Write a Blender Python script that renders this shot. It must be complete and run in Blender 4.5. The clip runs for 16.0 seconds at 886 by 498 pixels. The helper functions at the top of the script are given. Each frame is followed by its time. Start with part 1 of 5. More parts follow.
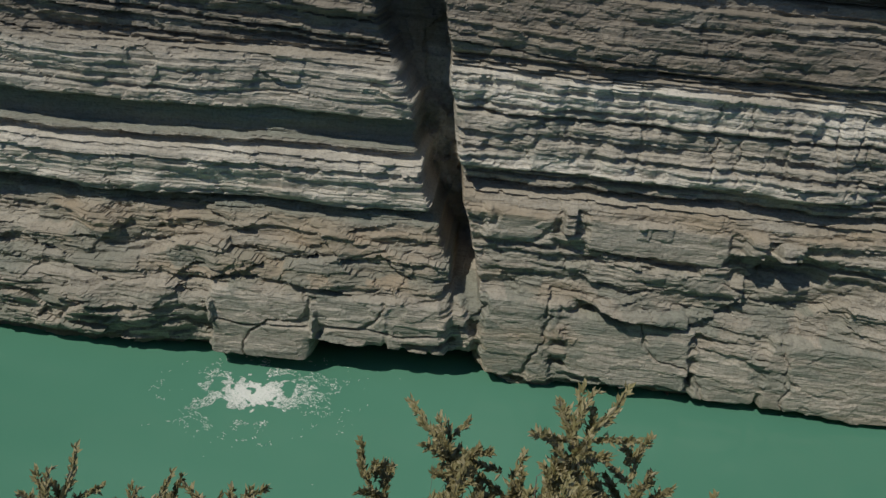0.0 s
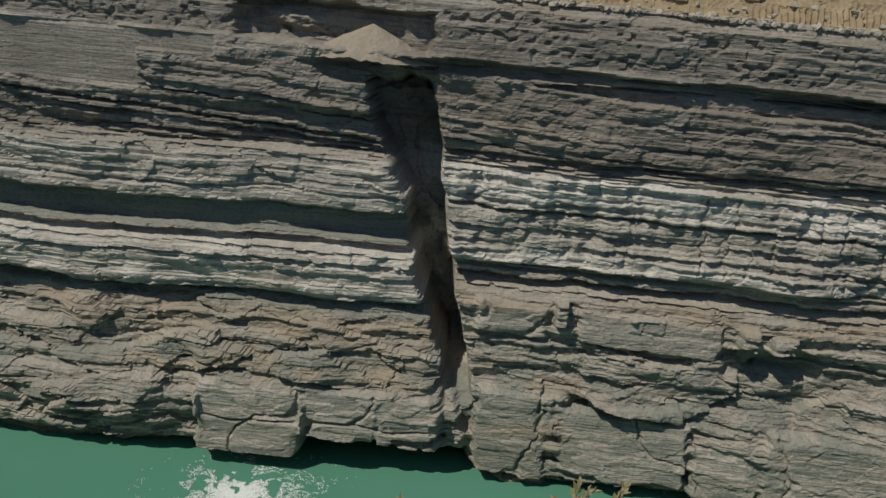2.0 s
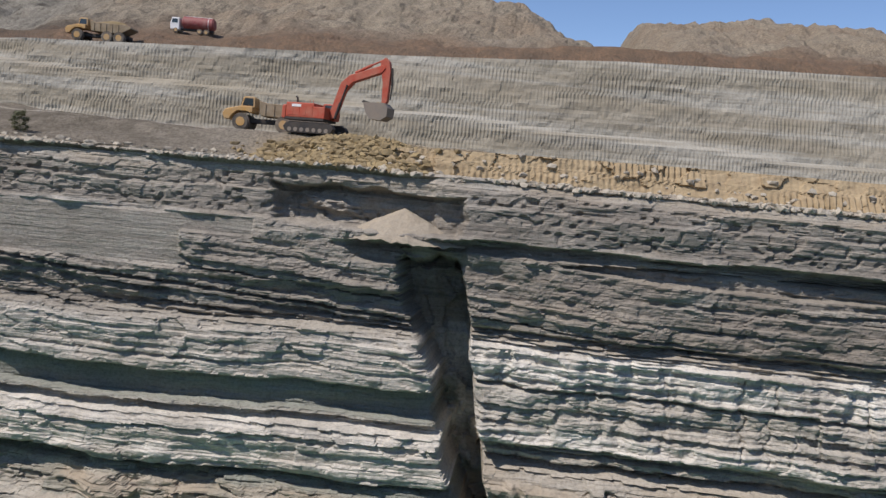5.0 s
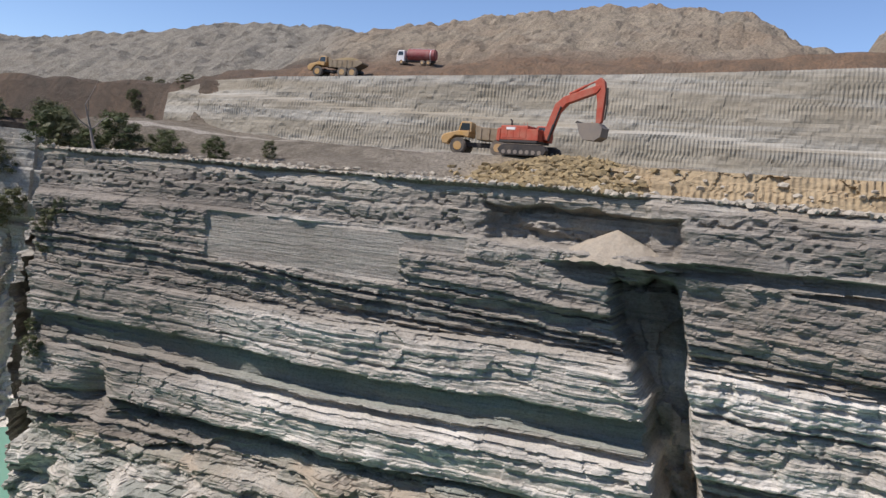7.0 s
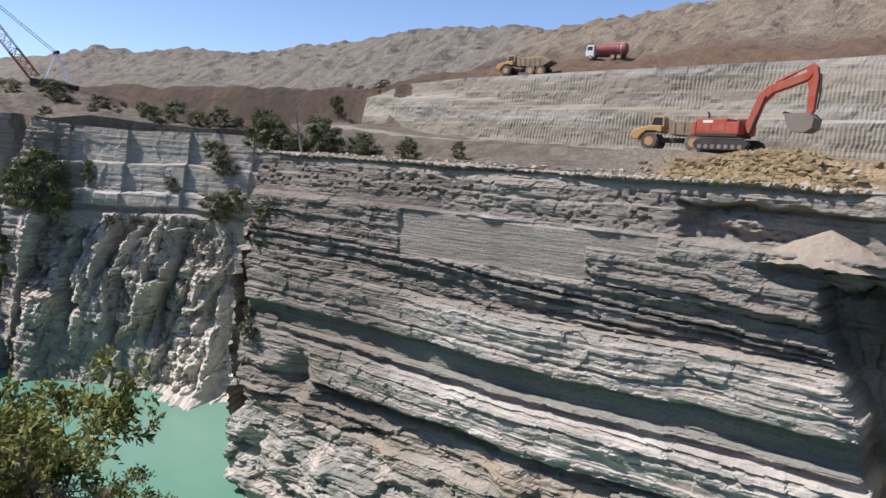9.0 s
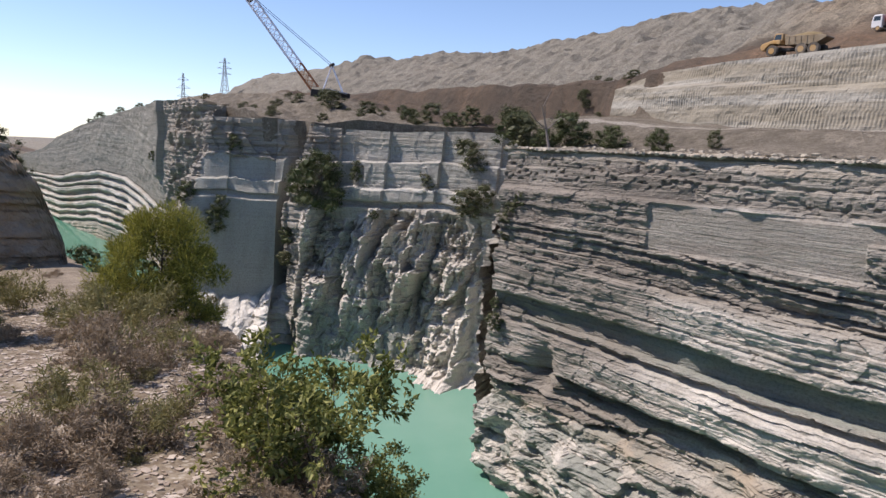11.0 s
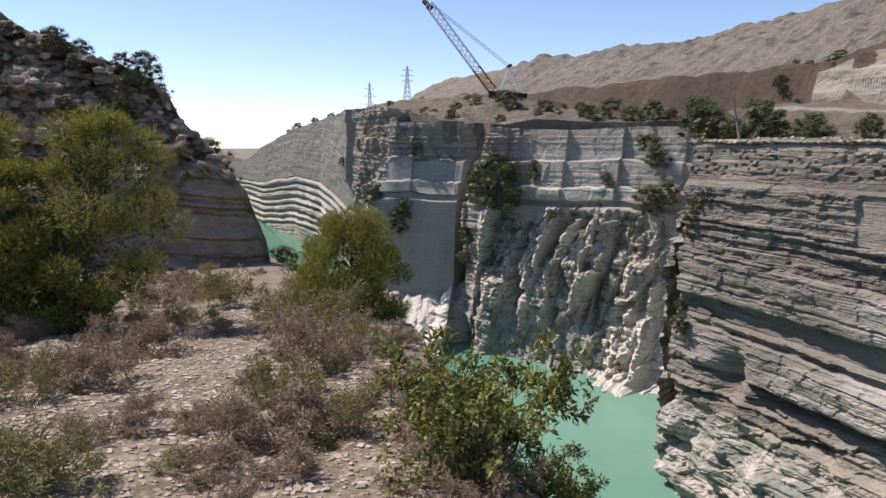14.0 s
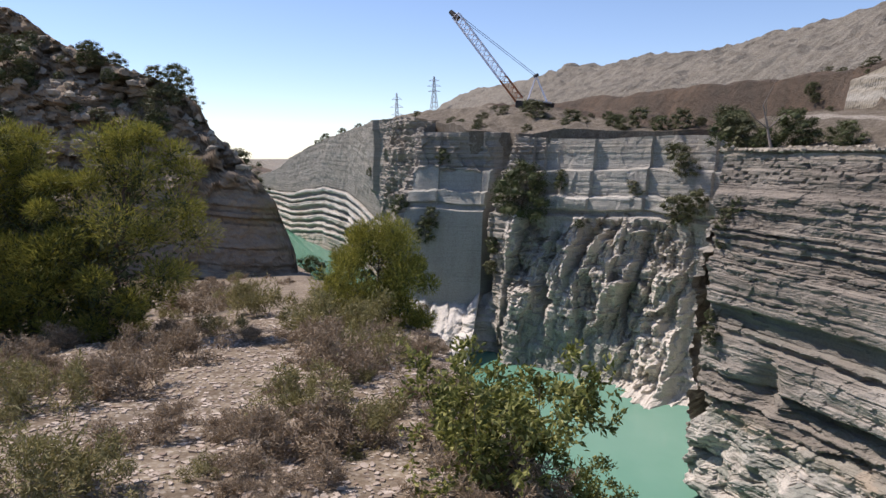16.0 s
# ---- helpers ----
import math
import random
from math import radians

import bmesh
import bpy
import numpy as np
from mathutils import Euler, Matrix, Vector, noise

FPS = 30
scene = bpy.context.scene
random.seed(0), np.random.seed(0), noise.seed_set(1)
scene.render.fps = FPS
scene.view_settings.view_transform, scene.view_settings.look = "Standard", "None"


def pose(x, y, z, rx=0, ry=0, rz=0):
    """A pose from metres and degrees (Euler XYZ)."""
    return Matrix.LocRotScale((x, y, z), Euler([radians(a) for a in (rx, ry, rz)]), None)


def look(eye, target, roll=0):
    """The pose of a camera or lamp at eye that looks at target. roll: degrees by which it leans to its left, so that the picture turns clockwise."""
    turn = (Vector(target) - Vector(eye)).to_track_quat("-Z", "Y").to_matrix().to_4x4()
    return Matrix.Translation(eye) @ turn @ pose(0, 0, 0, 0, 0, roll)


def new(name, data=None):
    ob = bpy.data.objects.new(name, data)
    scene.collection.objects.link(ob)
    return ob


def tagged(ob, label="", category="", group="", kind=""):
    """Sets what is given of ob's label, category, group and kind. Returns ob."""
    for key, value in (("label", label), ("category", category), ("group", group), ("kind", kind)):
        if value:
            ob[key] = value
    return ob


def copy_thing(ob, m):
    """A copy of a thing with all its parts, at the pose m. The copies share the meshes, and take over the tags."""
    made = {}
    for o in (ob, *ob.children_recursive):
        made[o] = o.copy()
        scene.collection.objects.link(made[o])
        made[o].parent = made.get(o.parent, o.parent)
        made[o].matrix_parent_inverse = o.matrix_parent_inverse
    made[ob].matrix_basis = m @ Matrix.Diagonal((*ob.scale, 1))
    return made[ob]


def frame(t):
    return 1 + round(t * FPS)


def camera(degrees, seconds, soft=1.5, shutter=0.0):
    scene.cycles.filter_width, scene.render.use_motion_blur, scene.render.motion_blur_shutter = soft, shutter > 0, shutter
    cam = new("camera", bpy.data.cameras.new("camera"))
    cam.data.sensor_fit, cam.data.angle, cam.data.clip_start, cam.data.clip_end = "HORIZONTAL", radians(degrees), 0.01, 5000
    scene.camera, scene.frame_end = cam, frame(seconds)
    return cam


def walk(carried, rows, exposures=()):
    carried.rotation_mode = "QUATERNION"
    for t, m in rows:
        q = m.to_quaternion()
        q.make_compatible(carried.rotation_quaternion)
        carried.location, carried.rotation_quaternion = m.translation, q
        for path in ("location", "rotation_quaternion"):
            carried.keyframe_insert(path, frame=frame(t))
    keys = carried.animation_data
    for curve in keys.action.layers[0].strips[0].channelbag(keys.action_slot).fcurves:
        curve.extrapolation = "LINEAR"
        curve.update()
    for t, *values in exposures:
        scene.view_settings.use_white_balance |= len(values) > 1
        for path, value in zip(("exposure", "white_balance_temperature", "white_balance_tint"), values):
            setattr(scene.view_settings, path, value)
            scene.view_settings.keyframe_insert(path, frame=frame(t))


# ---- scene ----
cam = camera(62.89, 16.0, soft=1.45)
EYE = (0.0, 0.0, 44.0)


def aim(yaw, pitch, roll):
    """The camera on the brink of the cut: heading to the left of north, tilt and lean, in degrees."""
    y, p = radians(yaw), radians(pitch)
    way = Vector((-math.sin(y) * math.cos(p), math.cos(y) * math.cos(p), math.sin(p)))
    return look(EYE, Vector(EYE) + way * 10, roll)


# seconds, heading, tilt, lean
PATH = [
    (0, -0.00, -26.53, 5.46),
    (0.5, -0.49, -25.85, 5.76),
    (1, -0.50, -22.85, 5.70),
    (1.5, -0.43, -22.27, 5.69),
    (2, 0.02, -19.19, 5.57),
    (2.5, 0.50, -16.43, 5.50),
    (3, 0.71, -13.80, 5.39),
    (3.2, 0.66, -12.89, 5.38),
    (5.3, 5.15, -4.33, 5.23),
    (5.5, 7.53, -3.88, 5.24),
    (6, 12.39, -4.07, 5.07),
    (6.5, 16.36, -4.50, 5.01),
    (7, 20.30, -5.18, 4.83),
    (7.5, 24.51, -5.47, 4.78),
    (8, 27.19, -5.66, 4.52),
    (8.5, 30.83, -6.15, 4.33),
    (9, 34.93, -6.46, 4.10),
    (9.5, 39.39, -6.78, 3.90),
    (10, 44.41, -7.02, 3.51),
    (10.2, 47.29, -7.40, 3.28),
    (12.3, 60.31, -8.03, 1.17),
    (12.5, 61.99, -8.23, 0.89),
    (13, 64.11, -8.41, 0.60),
    (13.5, 66.21, -7.85, 0.54),
    (14, 68.38, -8.36, 0.25),
    (14.5, 69.24, -8.19, 0.23),
    (15, 69.91, -7.82, 0.18),
    (15.5, 70.50, -7.39, 0.02),
    (16, 70.51, -7.60, -0.00),
]
walk(cam, [(t, aim(y, p, r)) for t, y, p, r in PATH],
     exposures=[(0, -0.66, 6750, 7), (2.5, -0.55, 6650, 9), (3.2, -0.35, 6500, 12), (5.3, 0.1, 6400, 16), (8, 0.33, 6350, 18), (10, 0.38, 6400, 20), (12, 0.34, 6650, 21), (14.5, 0.36, 6620, 21), (16, 0.3, 6600, 21)])

# ---- light ----
SUN_EL, SUN_AZ = radians(53), radians(228)   # compass bearing of the sun from +y, clockwise
world = bpy.data.worlds.new("world")
scene.world = world
world.use_nodes = True
wn = world.node_tree.nodes
sky = wn.new("ShaderNodeTexSky")
sky.sky_type, sky.sun_disc = 'NISHITA', False
sky.sun_elevation, sky.sun_rotation = SUN_EL, SUN_AZ
sky.air_density, sky.dust_density, sky.ozone_density = 0.8, 0.05, 3.5
tint = wn.new("ShaderNodeMix")
tint.data_type, tint.blend_type = 'RGBA', 'MULTIPLY'
tint.inputs[0].default_value, tint.inputs[7].default_value = 1.0, (1.0, 1.0, 0.985, 1)
world.node_tree.links.new(sky.outputs[0], tint.inputs[6])
world.node_tree.links.new(tint.outputs[2], wn["Background"].inputs[0])
wn["Background"].inputs[1].default_value = 0.13
sun = new("sun", bpy.data.lights.new("sun", 'SUN'))
sun.data.energy, sun.data.angle, sun.data.color = 4.1, radians(0.53), (1.0, 0.95, 0.87)
to_sun = Vector((math.sin(SUN_AZ) * math.cos(SUN_EL), math.cos(SUN_AZ) * math.cos(SUN_EL), math.sin(SUN_EL)))
sun.matrix_world = look(to_sun * 300, (0, 0, 0))


# ---- noise on arrays ----
def lattice(i, j, k, seed):
    h = (i * 374761393 + j * 668265263 + k * 2147483647 + seed * 1274126177) & 0xFFFFFFFF
    h = ((h ^ (h >> 13)) * 1274126177) & 0xFFFFFFFF
    h = ((h ^ (h >> 16)) * 2246822519) & 0xFFFFFFFF
    return ((h ^ (h >> 15)) & 0xFFFFFF) / 16777215.0


def vnoise(x, y=0.0, z=0.0, seed=0):
    """Smooth lattice noise from -1 to 1."""
    x, y, z = np.broadcast_arrays(np.asarray(x, float), np.asarray(y, float), np.asarray(z, float))
    xi, yi, zi = (np.floor(a).astype(np.int64) for a in (x, y, z))
    fx, fy, fz = x - xi, y - yi, z - zi
    fx, fy, fz = (a * a * (3 - 2 * a) for a in (fx, fy, fz))
    out = 0
    for a in (0, 1):
        for b in (0, 1):
            for c in (0, 1):
                w = (fx if a else 1 - fx) * (fy if b else 1 - fy) * (fz if c else 1 - fz)
                out = out + w * lattice(xi + a, yi + b, zi + c, seed)
    return out * 2 - 1


def fbm(x, y=0.0, z=0.0, octaves=4, seed=0, gain=0.5):
    out, amp, tot = 0, 1.0, 0.0
    for o in range(octaves):
        f = 2.03 ** o
        out = out + amp * vnoise(np.asarray(x) * f, np.asarray(y) * f, np.asarray(z) * f, seed + 17 * o)
        tot += amp
        amp *= gain
    return out / tot


def ridged(x, y=0.0, z=0.0, octaves=4, seed=0):
    out, amp, tot = 0, 1.0, 0.0
    for o in range(octaves):
        f = 2.03 ** o
        out = out + amp * (1 - np.abs(vnoise(np.asarray(x) * f, np.asarray(y) * f, np.asarray(z) * f, seed + 31 * o)))
        tot += amp
        amp *= 0.5
    return out / tot


def step(a, b, x):
    t = np.clip((x - a) / (b - a), 0, 1)
    return t * t * (3 - 2 * t)


# ---- mesh helpers ----
def grid_mesh(name, P, mat, attrs=None, smooth=False, parent=None):
    """A sheet through a grid of places, shape (rows, columns, 3)."""
    n, m = P.shape[:2]
    me = bpy.data.meshes.new(name)
    idx = np.arange(n * m).reshape(n, m)
    quads = np.stack([idx[:-1, :-1], idx[:-1, 1:], idx[1:, 1:], idx[1:, :-1]], -1).reshape(-1, 4)
    me.vertices.add(n * m)
    me.vertices.foreach_set("co", P.astype(np.float32).ravel())
    me.loops.add(quads.size)
    me.loops.foreach_set("vertex_index", quads.astype(np.int32).ravel())
    me.polygons.add(len(quads))
    me.polygons.foreach_set("loop_start", np.arange(0, quads.size, 4, dtype=np.int32))
    me.polygons.foreach_set("use_smooth", np.full(len(quads), smooth))
    me.update(calc_edges=True)
    for key, val in (attrs or {}).items():
        a = me.attributes.new(key, 'FLOAT', 'POINT')
        a.data.foreach_set("value", np.broadcast_to(val, (n, m)).astype(np.float32).ravel())
    me.materials.append(mat)
    ob = new(name, me)
    ob.parent = parent
    return ob


def soup(name, verts, faces, mat, parent=None, smooth=False):
    """A mesh from arrays of corners and faces that all have the same number of corners."""
    me = bpy.data.meshes.new(name)
    verts, faces = np.asarray(verts, np.float32), np.asarray(faces, np.int32)
    k = faces.shape[1]
    me.vertices.add(len(verts))
    me.vertices.foreach_set("co", verts.ravel())
    me.loops.add(faces.size)
    me.loops.foreach_set("vertex_index", faces.ravel())
    me.polygons.add(len(faces))
    me.polygons.foreach_set("loop_start", np.arange(0, faces.size, k, dtype=np.int32))
    me.polygons.foreach_set("use_smooth", np.full(len(faces), smooth))
    me.update(calc_edges=True)
    me.materials.append(mat)
    ob = new(name, me)
    ob.parent = parent
    return ob


def part(name, bm, mat, parent=None, label=""):
    me = bpy.data.meshes.new(name)
    bm.to_mesh(me)
    bm.free()
    me.materials.append(mat)
    ob = new(name, me)
    ob.parent = parent
    return tagged(ob, label)


def thing(name, m, label, category, group="", kind=""):
    ob = new(name)
    ob.matrix_basis = m
    ob.empty_display_size = 0.2
    return tagged(ob, label, category, group, kind)


def box(bm, size, at=(0, 0, 0), rot=(0, 0, 0), bevel=0.0, taper=None):
    """A bevelled box; taper scales its top in x and y."""
    r = bmesh.ops.create_cube(bm, size=1.0)
    vs = r["verts"]
    for v in vs:
        v.co = Vector((v.co.x * size[0], v.co.y * size[1], v.co.z * size[2]))
        if taper and v.co.z > 0:
            v.co.x *= taper[0]
            v.co.y *= taper[1]
    if bevel:
        es = list({e for v in vs for e in v.link_edges})
        r = bmesh.ops.bevel(bm, geom=es, offset=bevel, segments=2, affect='EDGES', profile=0.6)
        vs = list({v for f in r["faces"] for v in f.verts} | {v for v in vs if v.is_valid})
    bmesh.ops.transform(bm, matrix=pose(*at, *rot), verts=vs)
    return vs


def prism(bm, outline, width, m=None, bevel=0.0):
    """A side outline in x and z, as thick as width in y."""
    a = [bm.verts.new((x, -width / 2, z)) for x, z in outline]
    b = [bm.verts.new((x, width / 2, z)) for x, z in outline]
    fs = [bm.faces.new(a), bm.faces.new(b[::-1])]
    n = len(a)
    for i in range(n):
        fs.append(bm.faces.new((a[i], b[i], b[(i + 1) % n], a[(i + 1) % n])))
    bmesh.ops.recalc_face_normals(bm, faces=fs)
    vs = a + b
    if bevel:
        es = list({e for f in fs for e in f.edges})
        r = bmesh.ops.bevel(bm, geom=es, offset=bevel, segments=1, affect='EDGES')
        vs = list({v for f in r["faces"] for v in f.verts} | {v for v in vs if v.is_valid})
    if m is not None:
        bmesh.ops.transform(bm, matrix=m, verts=vs)
    return vs


def tube(bm, a, b, r0, r1=None, seg=8):
    """A round bar from a to b."""
    a, b = Vector(a), Vector(b)
    d = b - a
    r = bmesh.ops.create_cone(bm, cap_ends=True, segments=seg, radius1=r0, radius2=r0 if r1 is None else r1, depth=d.length)
    bmesh.ops.transform(bm, matrix=Matrix.Translation((a + b) / 2) @ d.to_track_quat('Z', 'Y').to_matrix().to_4x4(), verts=r["verts"])


def polar(az, d, z):
    """A place by heading to the left of north, distance and height."""
    return (-math.sin(radians(az)) * d, math.cos(radians(az)) * d, z)


# ---- materials ----
class Mat:
    """A small builder for node materials."""

    def __init__(self, name, rough=0.9, spec=0.3):
        self.m = bpy.data.materials.new(name)
        self.m.use_nodes = True
        self.t = self.m.node_tree
        self.b = self.t.nodes["Principled BSDF"]
        self.b.inputs["Roughness"].default_value = rough
        self.b.inputs["Specular IOR Level"].default_value = spec
        self.geo = self.t.nodes.new("ShaderNodeNewGeometry")
        self.pos = self.geo.outputs["Position"]

    def link(self, a, b):
        self.t.links.new(a, b)

    def put(self, sock, v):
        if isinstance(v, bpy.types.NodeSocket):
            self.link(v, sock)
        elif isinstance(v, tuple) and len(v) == 3 and sock.type == 'RGBA':
            sock.default_value = (*v, 1)
        else:
            sock.default_value = v

    def scale(self, vec, s):
        n = self.t.nodes.new("ShaderNodeVectorMath")
        n.operation = 'MULTIPLY'
        self.link(vec, n.inputs[0])
        n.inputs[1].default_value = s
        return n.outputs[0]

    def noise(self, vec, scale=1.0, detail=4.0, rough=0.55, distort=0.0):
        n = self.t.nodes.new("ShaderNodeTexNoise")
        self.link(vec, n.inputs["Vector"])
        n.inputs["Scale"].default_value, n.inputs["Detail"].default_value = scale, detail
        n.inputs["Roughness"].default_value, n.inputs["Distortion"].default_value = rough, distort
        return n.outputs["Fac"]

    def voronoi(self, vec, scale=1.0, feature='F1', out="Distance"):
        n = self.t.nodes.new("ShaderNodeTexVoronoi")
        n.feature = feature
        self.link(vec, n.inputs["Vector"])
        n.inputs["Scale"].default_value = scale
        return n.outputs[out]

    def math(self, op, a, b=0.5, c=0.0):
        n = self.t.nodes.new("ShaderNodeMath")
        n.operation = op
        self.put(n.inputs[0], a), self.put(n.inputs[1], b), self.put(n.inputs[2], c)
        return n.outputs[0]

    def ramp(self, f, *stops):
        n = self.t.nodes.new("ShaderNodeValToRGB")
        self.put(n.inputs[0], f)
        e = n.color_ramp.elements
        while len(e) < len(stops):
            e.new(0.5)
        for i, (p, col) in enumerate(stops):
            e[i].position = p
            e[i].color = (*((col,) * 3 if isinstance(col, (int, float)) else col), 1)
        return n.outputs[0]

    def mix(self, f, a, b, mode='MIX'):
        n = self.t.nodes.new("ShaderNodeMix")
        n.data_type, n.blend_type = 'RGBA', mode
        self.put(n.inputs[0], f), self.put(n.inputs[6], a), self.put(n.inputs[7], b)
        return n.outputs[2]

    def attr(self, name):
        n = self.t.nodes.new("ShaderNodeAttribute")
        n.attribute_name = name
        return n.outputs["Fac"]

    def split(self, vec, axis):
        n = self.t.nodes.new("ShaderNodeSeparateXYZ")
        self.link(vec, n.inputs[0])
        return n.outputs[axis]

    def random(self):
        return self.t.nodes.new("ShaderNodeObjectInfo").outputs["Random"]

    def island(self):
        return self.geo.outputs["Random Per Island"]

    def local(self):
        return self.t.nodes.new("ShaderNodeTexCoord").outputs["Object"]

    def bump(self, h, dist=0.05, strength=1.0, prev=None):
        n = self.t.nodes.new("ShaderNodeBump")
        self.put(n.inputs["Height"], h)
        n.inputs["Distance"].default_value, n.inputs["Strength"].default_value = dist, strength
        if prev is not None:
            self.link(prev, n.inputs["Normal"])
        return n.outputs[0]

    def done(self, color, normal=None, rough=None):
        self.put(self.b.inputs["Base Color"], color)
        if normal is not None:
            self.link(normal, self.b.inputs["Normal"])
        if rough is not None:
            self.put(self.b.inputs["Roughness"], rough)
        return self.m


def rock_material():
    """Bedded marl: thin beds, chalky and tan layers, stains and joints. The layer sets how chalky or earthy it is."""
    k = Mat("bedded_marl", 0.95, 0.15)
    beds = k.noise(k.scale(k.pos, (0.035, 0.035, 1.6)), 1.0, 6, 0.65, 0.25)
    fine = k.noise(k.scale(k.pos, (0.25, 0.25, 7.0)), 1.0, 4, 0.6, 0.4)
    grain = k.noise(k.pos, 3.5, 6, 0.7)
    grey = k.ramp(beds, (0.28, (0.25, 0.228, 0.19)), (0.45, (0.37, 0.341, 0.287)), (0.58, (0.50, 0.46, 0.385)), (0.75, (0.35, 0.325, 0.275)))
    grey = k.mix(k.ramp(fine, (0.35, 0.0), (0.65, 0.6)), grey, (0.52, 0.49, 0.425))
    chalk = k.mix(k.ramp(grain, (0.35, 0.0), (0.7, 1.0)), (0.88, 0.84, 0.75), (0.70, 0.66, 0.575))
    col = k.mix(k.attr("chalk"), grey, chalk)
    earth = k.mix(k.ramp(grain, (0.4, 0.0), (0.65, 1.0)), (0.50, 0.415, 0.305), (0.37, 0.30, 0.22))
    col = k.mix(k.attr("earth"), col, earth)
    col = k.mix(k.attr("green"), col, (0.27, 0.29, 0.245))
    stain = k.noise(k.scale(k.pos, (0.5, 0.5, 0.08)), 1.0, 5, 0.6)
    col = k.mix(k.ramp(stain, (0.5, 0.0), (0.72, 0.3)), col, (0.26, 0.225, 0.18), 'MIX')
    col = k.mix(k.attr("dark"), col, k.mix(k.ramp(beds, (0.35, 0.0), (0.65, 1.0)), (0.185, 0.162, 0.132), (0.30, 0.265, 0.218)))
    col = k.mix(k.ramp(grain, (0.32, 0.5), (0.55, 0.0)), col, (0.13, 0.118, 0.1))
    n = k.bump(fine, 0.26, 1.0)
    n = k.bump(grain, 0.16, 0.9, n)
    return k.done(col, n)


def soil_material(name, a, b, c, scale=1.0, streak=(1, 1, 1), rough=0.95, beds=None):
    k = Mat(name, rough, 0.15)
    v = k.scale(k.pos, streak)
    big = k.noise(v, 0.06 * scale, 4, 0.6)
    mid = k.noise(v, 0.6 * scale, 5, 0.65)
    grain = k.noise(k.pos, 5 * scale, 6, 0.7)
    col = k.mix(k.ramp(big, (0.35, 0.0), (0.65, 1.0)), a, b)
    col = k.mix(k.ramp(mid, (0.4, 0.0), (0.7, 0.8)), col, c)
    if beds:
        lay = k.noise(k.scale(k.pos, (0.02, 0.02, 0.55)), 1.0, 4, 0.6)
        thin = k.noise(k.scale(k.pos, (0.12, 0.12, 3.5)), 1.0, 4, 0.65)
        col = k.mix(k.ramp(lay, (0.46, 0.0), (0.6, 0.75)), col, beds)
        col = k.mix(k.ramp(thin, (0.52, 0.0), (0.7, 0.6)), col, tuple(x * 0.62 for x in a))
    col = k.mix(k.ramp(grain, (0.3, 0.4), (0.6, 0.0)), col, tuple(x * 0.5 for x in a))
    n = k.bump(mid, 0.3 / scale, 0.5)
    n = k.bump(grain, 0.06 / scale, 0.7, n)
    return k.done(col, n)


def leaf_material(name, a, b, c, glow=0.2):
    k = Mat(name, 0.6, 0.3)
    r = k.island()
    col = k.ramp(r, (0.0, a), (0.55, b), (1.0, c))
    col = k.mix(k.math('MULTIPLY', k.random(), 0.35), col, b)
    m = k.done(col)
    k.b.inputs["Transmission Weight"].default_value = 0.0
    t = k.t.nodes.new("ShaderNodeBsdfTranslucent")
    mixs = k.t.nodes.new("ShaderNodeMixShader")
    k.link(col, t.inputs[0])
    mixs.inputs[0].default_value = glow
    k.link(k.b.outputs[0], mixs.inputs[1])
    k.link(t.outputs[0], mixs.inputs[2])
    k.link(mixs.outputs[0], k.t.nodes["Material Output"].inputs[0])
    return m


def paint(name, col, dust=(0.42, 0.34, 0.24), amount=0.5, rough=0.5, metal=0.0):
    k = Mat(name, rough, 0.4)
    k.b.inputs["Metallic"].default_value = metal
    v = k.local()
    big, fine = k.noise(v, 0.8, 5, 0.7), k.noise(v, 9, 4, 0.6)
    f = k.math('MULTIPLY', k.ramp(big, (0.35, 0.0), (0.75, 1.0)), amount)
    c = k.mix(f, col, dust)
    c = k.mix(k.ramp(fine, (0.55, 0.0), (0.8, 0.25)), c, tuple(x * 0.4 for x in col))
    return k.done(c, k.bump(fine, 0.01, 0.3), k.ramp(big, (0.3, rough), (0.8, 0.9)))


ROCK = rock_material()
CUT = soil_material("machine_cut_clay", (0.31, 0.275, 0.205), (0.255, 0.222, 0.165), (0.38, 0.345, 0.275), 1.0, (0.25, 0.25, 1.5), beds=(0.41, 0.39, 0.335))
TAN = soil_material("tan_sandy_bank", (0.43, 0.33, 0.20), (0.36, 0.275, 0.165), (0.29, 0.215, 0.13), 1.4)
SPOIL = soil_material("spoil_heap_soil", (0.36, 0.31, 0.235), (0.33, 0.29, 0.235), (0.40, 0.33, 0.24))
SCREE = soil_material("shaded_scree", (0.30, 0.235, 0.165), (0.225, 0.18, 0.13), (0.37, 0.305, 0.225), 1.6)


def water_material():
    k = Mat("turbid_green_water", 0.12, 0.5)
    big = k.noise(k.pos, 0.03, 3)
    col = k.mix(k.ramp(big, (0.35, 0.0), (0.65, 1.0)), (0.095, 0.27, 0.185), (0.115, 0.30, 0.21))
    sep = k.t.nodes.new("ShaderNodeVectorMath")
    sep.operation = 'DISTANCE'
    k.link(k.pos, sep.inputs[0])
    sep.inputs[1].default_value = (-96, 66, 0)
    silt = k.math('ADD', k.math('DIVIDE', sep.outputs["Value"], 70.0), k.math('MULTIPLY', k.noise(k.pos, 0.08, 4, 0.6), 0.5))
    col = k.mix(k.ramp(silt, (0.3, 0.75), (0.95, 0.0)), col, (0.23, 0.40, 0.31))
    w = k.noise(k.pos, 1.2, 4, 0.5)
    return k.done(col, k.bump(w, 0.02, 0.25))


WATER = water_material()


